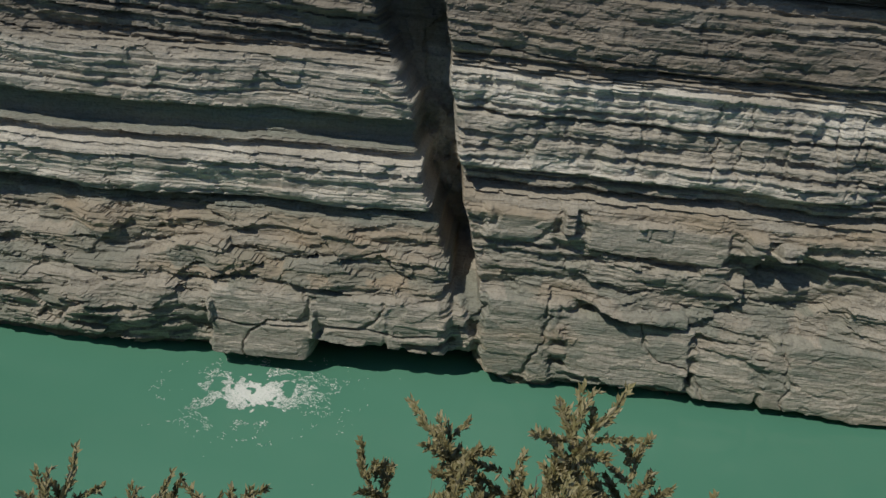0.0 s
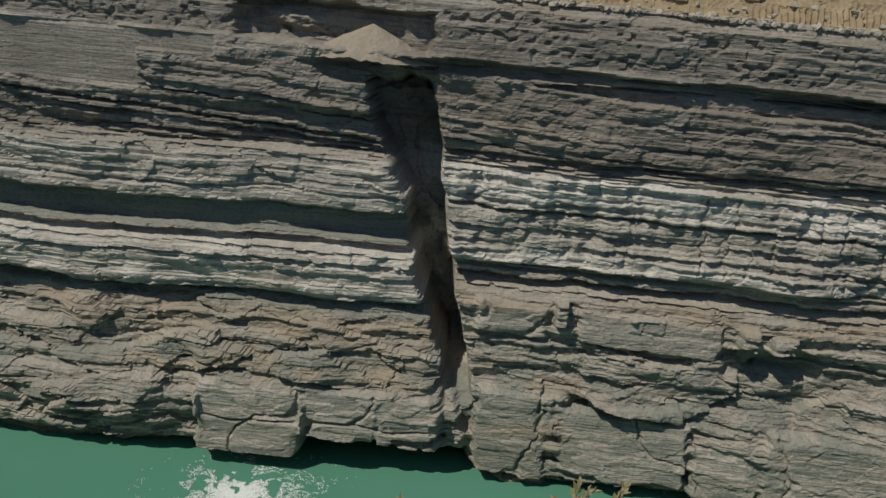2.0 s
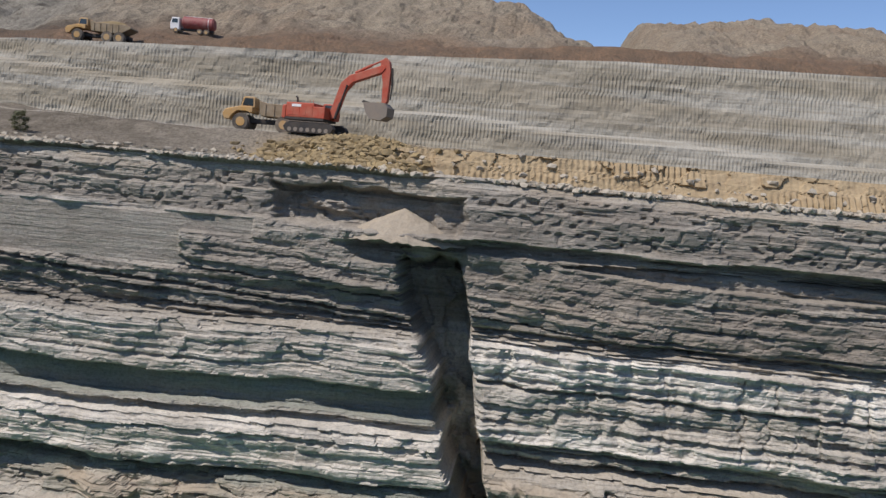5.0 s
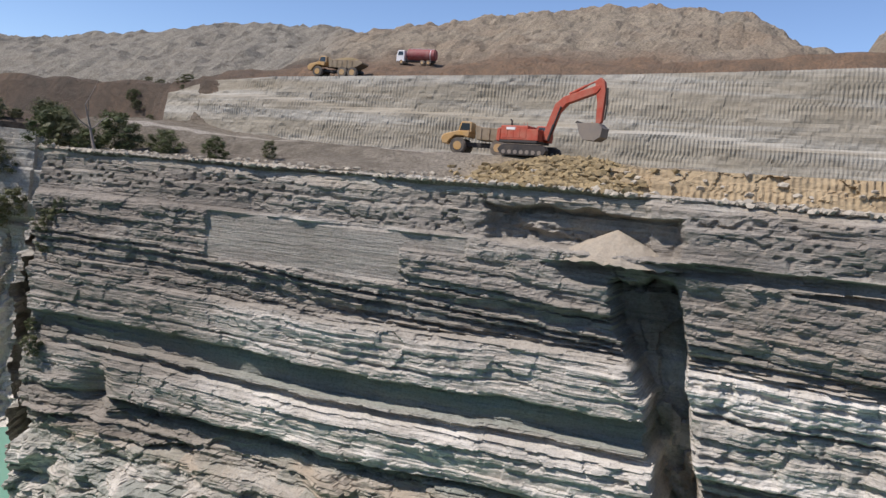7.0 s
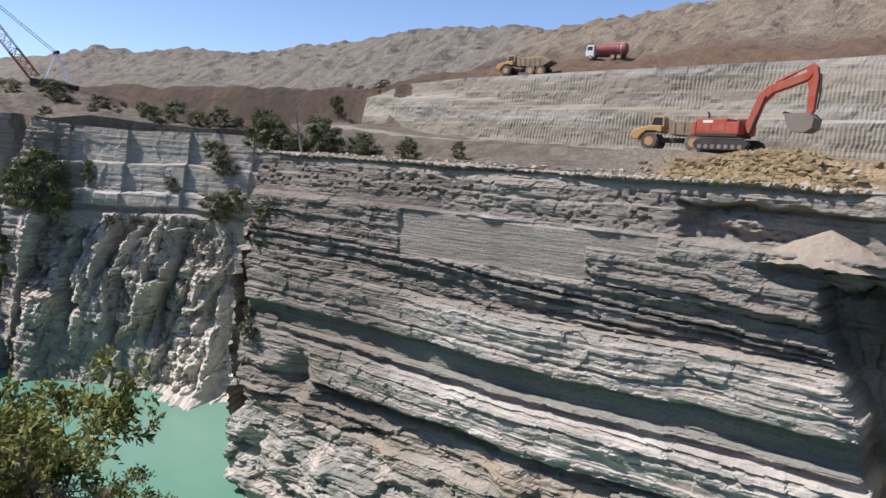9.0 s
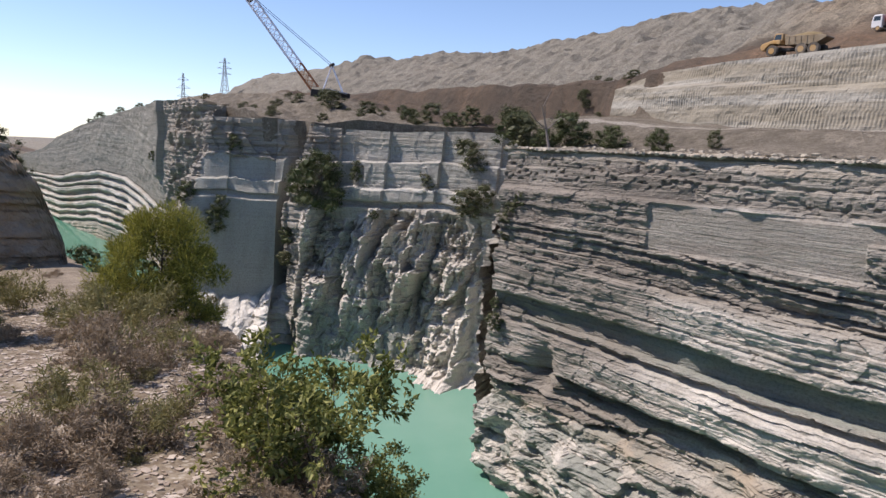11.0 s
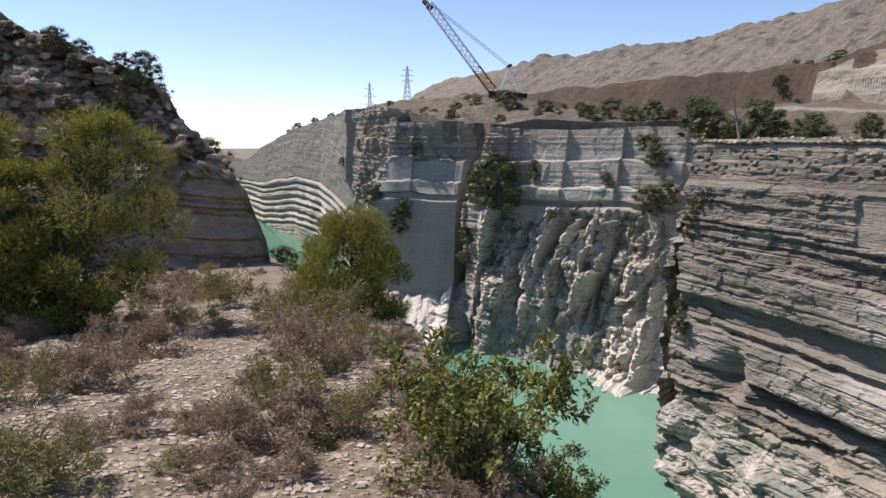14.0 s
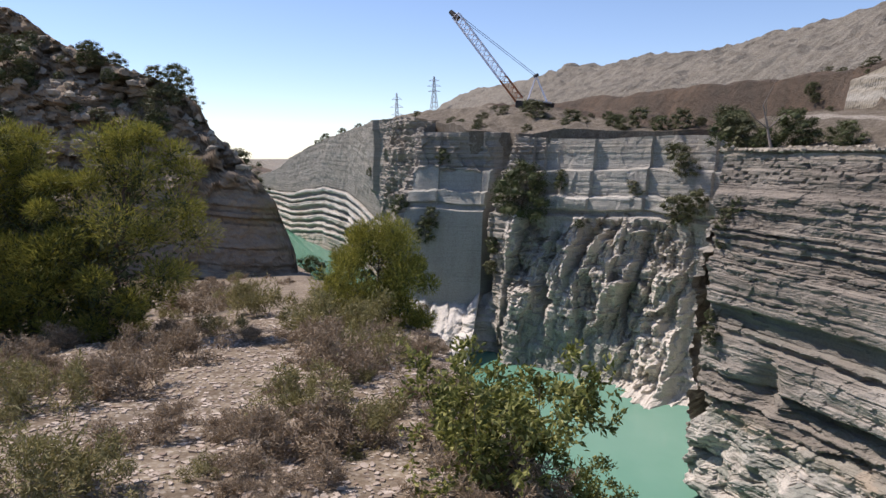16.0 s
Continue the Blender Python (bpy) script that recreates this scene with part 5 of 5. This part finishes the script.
def excavator(m):
    ex = thing("excavator", m, "large orange crawler excavator with raised boom on a clay heap", "excavator")
    for y in (-1.75, 1.75):
        bm = bmesh.new()
        out = [(-3.3, 0.65), (-3.0, 0.2), (-2.5, 0.0), (2.5, 0.0), (3.0, 0.2), (3.3, 0.7), (3.0, 1.15), (2.4, 1.3), (-2.4, 1.3), (-3.0, 1.1)]
        prism(bm, out, 0.75, pose(0, y, 0), 0.05)
        tr = part("track", bm, STEEL, ex)
        for i in range(18):
            bm = bmesh.new()
            box(bm, (0.24, 0.86, 0.07), (-2.5 + 5.0 * i / 17, y, 1.33), bevel=0.01)
            part("track_shoe", bm, BUCKET, tr)
        for i in range(7):
            bm = bmesh.new()
            tube(bm, (-2.4 + 0.8 * i, y - 0.42, 0.38), (-2.4 + 0.8 * i, y + 0.42, 0.38), 0.26, seg=14)
            part("roller", bm, BUCKET, tr)
    bm = bmesh.new()
    box(bm, (3.0, 2.9, 0.5), (0, 0, 0.95), bevel=0.08)
    tube(bm, (0, 0, 1.1), (0, 0, 1.55), 1.25, seg=28)
    part("undercarriage", bm, STEEL, ex)
    bm = bmesh.new()
    box(bm, (5.2, 3.3, 0.3), (-0.9, 0, 1.68), bevel=0.06)
    part("deck", bm, STEEL, ex)
    bm = bmesh.new()
    box(bm, (3.7, 3.3, 1.75), (-1.45, 0, 2.7), bevel=0.14)
    box(bm, (1.5, 1.5, 1.35), (1.05, -0.9, 2.5), bevel=0.1)
    body = part("engine_housing", bm, ORANGE, ex)
    for i in range(4):
        bm = bmesh.new()
        box(bm, (0.7, 0.03, 1.1), (-2.7 + 0.85 * i, -1.665, 2.65), bevel=0.01)
        part("service_door", bm, ORANGE, body)
    bm = bmesh.new()
    box(bm, (1.2, 0.03, 0.3), (-1.9, -1.69, 3.2))
    part("maker_plate", bm, WHITE, body, "pale lettered plate")
    bm = bmesh.new()
    prism(bm, [(-3.9, 1.7), (-3.3, 1.55), (-3.2, 3.3), (-3.8, 3.2)], 3.4, None, 0.12)
    part("counterweight", bm, ORANGE, ex)
    bm = bmesh.new()
    prism(bm, [(0.5, 1.8), (2.1, 1.8), (2.2, 2.6), (1.9, 3.75), (0.5, 3.75)], 1.25, pose(0, 1.05, 0), 0.07)
    cab = part("cab", bm, ORANGE, ex)
    for s in (-1, 1):
        bm = bmesh.new()
        prism(bm, [(0.75, 2.5), (1.95, 2.5), (1.75, 3.6), (0.75, 3.6)], 0.03, pose(0, 1.05 + s * 0.63, 0))
        part("window", bm, CAB_GLASS, cab)
    bm = bmesh.new()
    tube(bm, (-2.3, -0.8, 3.5), (-2.3, -0.8, 4.15), 0.12, seg=12)
    tube(bm, (-2.3, -0.8, 4.15), (-2.5, -0.8, 4.35), 0.11, seg=12)
    part("exhaust", bm, STEEL, ex)
    for i in range(5):
        bm = bmesh.new()
        tube(bm, (-0.2 + 0.45 * i, -1.6, 3.2), (-0.2 + 0.45 * i, -1.6, 3.95 if i < 2 else 3.5), 0.03, seg=6)
        part("handrail", bm, ORANGE, ex)
    bm = bmesh.new()
    prism(bm, [(1.55, 2.0), (2.45, 2.0), (3.55, 5.3), (4.5, 6.35), (8.1, 7.6), (8.5, 8.1), (8.2, 8.5), (7.6, 8.3), (4.0, 7.15), (3.0, 6.3)], 0.8, None, 0.06)
    boom = part("boom", bm, ORANGE, ex)
    bm = bmesh.new()
    tube(bm, (2.6, -0.55, 2.0), (3.2, -0.55, 3.9), 0.17, seg=12)
    tube(bm, (3.2, -0.55, 3.9), (3.9, -0.55, 6.0), 0.1, seg=12)
    part("boom_cylinder", bm, STEEL, boom)
    bm = bmesh.new()
    tube(bm, (4.6, 0, 7.5), (6.6, 0, 8.45), 0.17, seg=12)
    tube(bm, (6.6, 0, 8.45), (8.3, 0, 9.2), 0.1, seg=12)
    part("stick_cylinder", bm, ORANGE, boom)
    bm = bmesh.new()
    prism(bm, [(7.7, 8.9), (8.35, 9.35), (8.85, 8.9), (9.1, 7.8), (8.95, 4.4), (8.6, 3.9), (8.25, 4.1), (8.2, 6.5), (7.9, 7.9)], 0.6, None, 0.05)
    stick = part("stick", bm, ORANGE, ex)
    bm = bmesh.new()
    tube(bm, (9.15, 0, 8.2), (9.3, 0, 6.3), 0.14, seg=12)
    tube(bm, (9.3, 0, 6.3), (9.2, 0, 4.6), 0.09, seg=12)
    part("bucket_cylinder", bm, STEEL, stick)
    bm = bmesh.new()
    w = 2.0
    prism(bm, [(6.3, 4.1), (6.7, 2.9), (7.2, 2.25), (8.6, 2.15), (9.3, 2.6), (9.4, 3.6), (8.8, 4.15), (8.5, 4.1), (9.05, 3.5), (8.95, 2.8), (8.4, 2.4), (7.3, 2.5), (6.9, 3.0)], w)
    for s in (-1, 1):
        prism(bm, [(6.3, 4.1), (6.7, 2.9), (7.2, 2.25), (8.6, 2.15), (9.3, 2.6), (9.4, 3.6), (8.8, 4.15)], 0.08, pose(0, s * (w / 2 + 0.02), 0))
    bk = part("bucket", bm, BUCKET, ex, "worn grey steel bucket with earth")
    for i in range(5):
        bm = bmesh.new()
        box(bm, (0.35, 0.14, 0.3), (6.25, -0.85 + 0.425 * i, 4.2), (0, 20, 0), 0.02, (0.4, 0.8))
        part("tooth", bm, STEEL, bk)
    bm = bmesh.new()
    r = bmesh.ops.create_icosphere(bm, subdivisions=3, radius=1.0)
    for v in r["verts"]:
        v.co = Vector((7.75 + 1.05 * v.co.x, 0.85 * v.co.y, 3.75 + 0.5 * v.co.z)) + 0.22 * noise.noise_vector(v.co * 2.5)
    part("load", bm, CLOD, bk, "brown earth filling the bucket")
    return ex


def wheel(parent, x, y, r, w=0.75):
    bm = bmesh.new()
    res = bmesh.ops.create_cone(bm, cap_ends=True, segments=28, radius1=r, radius2=r, depth=w)
    bmesh.ops.bevel(bm, geom=[e for e in bm.edges if abs(e.verts[0].co.z - e.verts[1].co.z) < 1e-4], offset=0.12, segments=2, affect='EDGES')
    bmesh.ops.transform(bm, matrix=pose(x, y, r, 90), verts=bm.verts)
    ty = part("wheel", bm, RUBBER, parent)
    bm = bmesh.new()
    s = -1 if y < 0 else 1
    tube(bm, (x, y + s * (w / 2 - 0.12), r), (x, y + s * (w / 2 + 0.03), r), r * 0.52, seg=20)
    part("rim", bm, YELLOW, ty)


def dump_truck(m, label, bed=BED, load=False):
    """An articulated hauler, nose towards -x."""
    tr = thing("dump_truck", m, label, "truck")
    for y in (-1.25, 1.25):
        for x in (-3.4, 1.3, 3.2):
            wheel(tr, x, y, 0.92)
    bm = bmesh.new()
    box(bm, (9.0, 1.1, 0.5), (0, 0, 1.15), bevel=0.06)
    part("chassis", bm, STEEL, tr)
    bm = bmesh.new()
    prism(bm, [(-5.3, 1.1), (-5.5, 1.7), (-5.2, 2.15), (-3.6, 2.6), (-2.2, 2.6), (-2.2, 2.0), (-2.5, 1.9), (-2.9, 2.05), (-3.9, 2.05), (-4.5, 1.5), (-4.7, 1.1)], 2.7, None, 0.07)
    part("hood", bm, YELLOW, tr)
    bm = bmesh.new()
    prism(bm, [(-3.7, 2.5), (-2.1, 2.5), (-2.1, 3.55), (-2.3, 3.7), (-3.2, 3.7), (-3.4, 3.6)], 1.7, None, 0.06)
    cab = part("cab", bm, YELLOW, tr)
    for s in (-1, 1):
        bm = bmesh.new()
        prism(bm, [(-3.5, 2.7), (-2.3, 2.7), (-2.35, 3.5), (-3.25, 3.5)], 0.03, pose(0, s * 0.86, 0))
        part("window", bm, CAB_GLASS, cab)
    bm = bmesh.new()
    box(bm, (0.03, 1.4, 0.75), (-3.6, 0, 3.1), (0, 12, 0))
    part("windscreen", bm, CAB_GLASS, cab)
    bm = bmesh.new()
    prism(bm, [(-1.5, 3.3), (-1.3, 1.7), (3.2, 1.55), (5.0, 2.5), (4.9, 2.75), (4.0, 3.0), (-0.6, 3.1)], 2.8, None, 0.06)
    body = part("dump_bed", bm, bed, tr)
    for i in range(5):
        for s in (-1, 1):
            bm = bmesh.new()
            box(bm, (0.12, 0.1, 1.25), (-0.8 + 0.95 * i, s * 1.43, 2.35), bevel=0.02)
            part("rib", bm, bed, body)
    if load:
        bm = bmesh.new()
        r = bmesh.ops.create_icosphere(bm, subdivisions=3, radius=1.0)
        for v in r["verts"]:
            v.co = Vector((1.5 + 2.6 * v.co.x, 1.2 * v.co.y, 2.95 + 0.65 * v.co.z)) + 0.2 * noise.noise_vector(v.co * 2)
        part("load", bm, CLOD, body, "heaped tan earth")
    return tr


def tank_truck(m):
    tk = thing("tank_truck", m, "water tanker with a dark red tank and white cab", "truck")
    for y in (-1.0, 1.0):
        for x in (-2.8, 1.4, 2.6):
            wheel(tk, x, y, 0.5, 0.35)
    bm = bmesh.new()
    box(bm, (7.2, 0.9, 0.3), (0, 0, 0.85), bevel=0.04)
    part("chassis", bm, STEEL, tk)
    bm = bmesh.new()
    prism(bm, [(-3.8, 0.6), (-2.2, 0.6), (-2.2, 2.7), (-3.5, 2.7), (-3.8, 1.8)], 2.3, None, 0.08)
    cab = part("cab", bm, WHITE, tk)
    for s in (-1, 1):
        bm = bmesh.new()
        prism(bm, [(-3.55, 1.75), (-2.5, 1.75), (-2.5, 2.45), (-3.4, 2.45)], 0.03, pose(0, s * 1.16, 0))
        part("window", bm, CAB_GLASS, cab)
    bm = bmesh.new()
    r = bmesh.ops.create_cone(bm, cap_ends=True, segments=32, radius1=1.1, radius2=1.1, depth=5.6)
    bmesh.ops.bevel(bm, geom=[e for e in bm.edges if abs(e.verts[0].co.z - e.verts[1].co.z) < 1e-4], offset=0.2, segments=3, affect='EDGES')
    bmesh.ops.transform(bm, matrix=pose(0.95, 0, 2.05, 0, 90), verts=bm.verts)
    tank = part("tank", bm, RED, tk)
    for x in (2.8,):
        bm = bmesh.new()
        tube(bm, (x, 0, 2.05), (x + 0.08, 0, 2.05), 1.13, seg=32)
        part("band", bm, WHITE, tank)
    bm = bmesh.new()
    box(bm, (4.6, 0.5, 0.06), (0.95, 0, 3.18), bevel=0.01)
    part("catwalk", bm, WHITE, tank)
    return tk


ex_spot = (-19.0, 75.0)
digger = excavator(pose(*ex_spot, drop(*ex_spot) - 0.05, 0, 0, -14))
digger.scale = (0.87,) * 3
dump_truck(pose(-24.6, 79.0, drop(-24.6, 79.0), 0, 0, 2), "dusty yellow articulated dump truck waiting beside the digger")
x, y = -52.5, 93.0
dump_truck(pose(x, y, drop(x, y), 0, 0, 3), "loaded yellow dump truck on the brown terrace", BED, True).scale = (0.82,) * 3
x, y = -50.5, 116.0
tank_truck(pose(x, y, drop(x, y), 0, 0, 4)).scale = (0.9,) * 3


def lattice_mast(bm, a, b, w0, w1, bays, r, up=(0, 0, 1), from_bay=0, to_bay=None):
    """Four chords with crossing braces between two ends."""
    a, b = Vector(a), Vector(b)
    d = (b - a).normalized()
    s = d.cross(Vector(up)).normalized()
    t = s.cross(d).normalized()

    def corner(i, k):
        f = i / bays
        w = (w0 * (1 - f) + w1 * f) / 2
        return a + (b - a) * f + s * w * (1, 1, -1, -1)[k] + t * w * (1, -1, -1, 1)[k]
    for i in range(from_bay, bays if to_bay is None else to_bay):
        for k in range(4):
            tube(bm, corner(i, k), corner(i + 1, k), r, seg=4)
            tube(bm, corner(i, k), corner(i + 1, (k + 1) % 4), r * 0.6, seg=4)
            tube(bm, corner(i + 1, k), corner(i + 1, (k + 1) % 4), r * 0.6, seg=4)


def dragline():
    cx, cy, _ = polar(63.6, 216, 0)
    gz = 55.2
    dl = thing("dragline_crane", Matrix.Translation((cx, cy, gz)), "tall dragline crane with a pale lattice boom on the terrace", "crane")
    o = Vector((cx, cy, gz))

    def at(az, d, z):
        return Vector(polar(az, d, z)) - o
    foot, knee, tip = at(64.6, 214, 59.0), at(66.0, 215, 64.9), at(69.5, 219, 83.6)
    bm = bmesh.new()
    lattice_mast(bm, foot, tip, 2.2, 2.2, 16, 0.15, (0, 0, 1), 4)
    boom = part("boom", bm, LATTICE, dl, "pale lattice boom")
    bm = bmesh.new()
    lattice_mast(bm, foot, tip, 2.2, 2.2, 16, 0.15, (0, 0, 1), 0, 4)
    part("boom_foot", bm, RUST, dl, "orange lattice boom foot")
    bm = bmesh.new()
    d = (tip - foot).normalized()
    tube(bm, tip - Vector((0, 0, 0.2)) - d, tip + d * 0.6 + Vector((-1.6, -0.8, 0.9)), 0.9, 0.7, 8)
    part("boom_head", bm, STEEL, boom)
    gant = at(63.35, 216, 65.9)
    bm = bmesh.new()
    for p in (at(64.0, 214, 58.6), at(64.0, 218, 58.6), at(62.5, 214, 58.6), at(62.5, 218, 58.6)):
        tube(bm, p, gant, 0.22, seg=5)
    part("gantry", bm, LATTICE, dl)
    bm = bmesh.new()
    tube(bm, gant - Vector((0.9, 0, 0)), gant + Vector((0.9, 0, 0.2)), 0.5, seg=8)
    part("sheave", bm, STEEL, dl)
    for k in (-0.5, 0.5):
        bm = bmesh.new()
        tube(bm, gant + Vector((0, k, 0)), tip + Vector((0, k, 0.6)), 0.07, seg=4)
        part("pendant", bm, STEEL, dl)
    bm = bmesh.new()
    a = math.degrees(math.atan2(-cy, -cx)) + 90
    box(bm, (11, 7, 2.4), (1.5, 0, 1.9), (0, 4, a), 0.25)
    part("machinery_house", bm, STEEL, dl, "dark machinery house")
    bm = bmesh.new()
    box(bm, (6, 6.5, 0.4), (4.5, 0.5, 3.0), (0, 10, a), 0.1)
    part("roof", bm, GALV, dl)
    bm = bmesh.new()
    tube(bm, (0, 0, -0.6), (0, 0, 0.6), 5.0, seg=28)
    part("tub", bm, STEEL, dl)
    return dl


dragline()


def pylon(az, d, ztop, zfoot):
    x, y, _ = polar(az, d, 0)
    z0 = zfoot
    py = thing("power_pylon", Matrix.Translation((x, y, z0)), "grey lattice power pylon on the skyline", "pylon", "pylons")
    h = ztop - z0
    bm = bmesh.new()
    lattice_mast(bm, (0, 0, 0), (0, 0, h * 0.62), 5.5, 1.9, 6, 0.17, (0, 1, 0))
    lattice_mast(bm, (0, 0, h * 0.62), (0, 0, h), 1.9, 0.6, 6, 0.14, (0, 1, 0))
    part("mast", bm, GALV, py)
    side = Vector((math.cos(radians(az)), math.sin(radians(az)), 0))
    for f, w in ((0.66, 3.6), (0.78, 4.2), (0.9, 3.2)):
        bm = bmesh.new()
        for s in (-1, 1):
            tube(bm, (0, 0, h * f), side * s * w + Vector((0, 0, h * f)), 0.16, 0.1, 4)
            tube(bm, (0, 0, h * (f + 0.05)), side * s * w + Vector((0, 0, h * f)), 0.1, 0.1, 4)
        part("cross_arm", bm, GALV, py)
    return py


for az, d, ztop in ((71.2, 450, 89.7), (74.1, 480, 82.0)):
    x, y, _ = polar(az, d, 0)
    pylon(az, d, ztop, drop(x, y) - 0.3)


def dead_tree():
    x, y, _ = polar(46.3, 92, 0)
    ob = thing("dead_tree", Matrix.Translation((x, y, drop(x, y) - 0.2)), "leaning bare grey snag at the rim", "tree")
    r = np.random.default_rng(77)
    limb_mesh("trunk", limbs(r, (0, 0, 0), (-0.35, 0, 1), 5.5, 0.2, 1, 3, 0.2), TWIG, ob, 6)
    return ob


dead_tree()
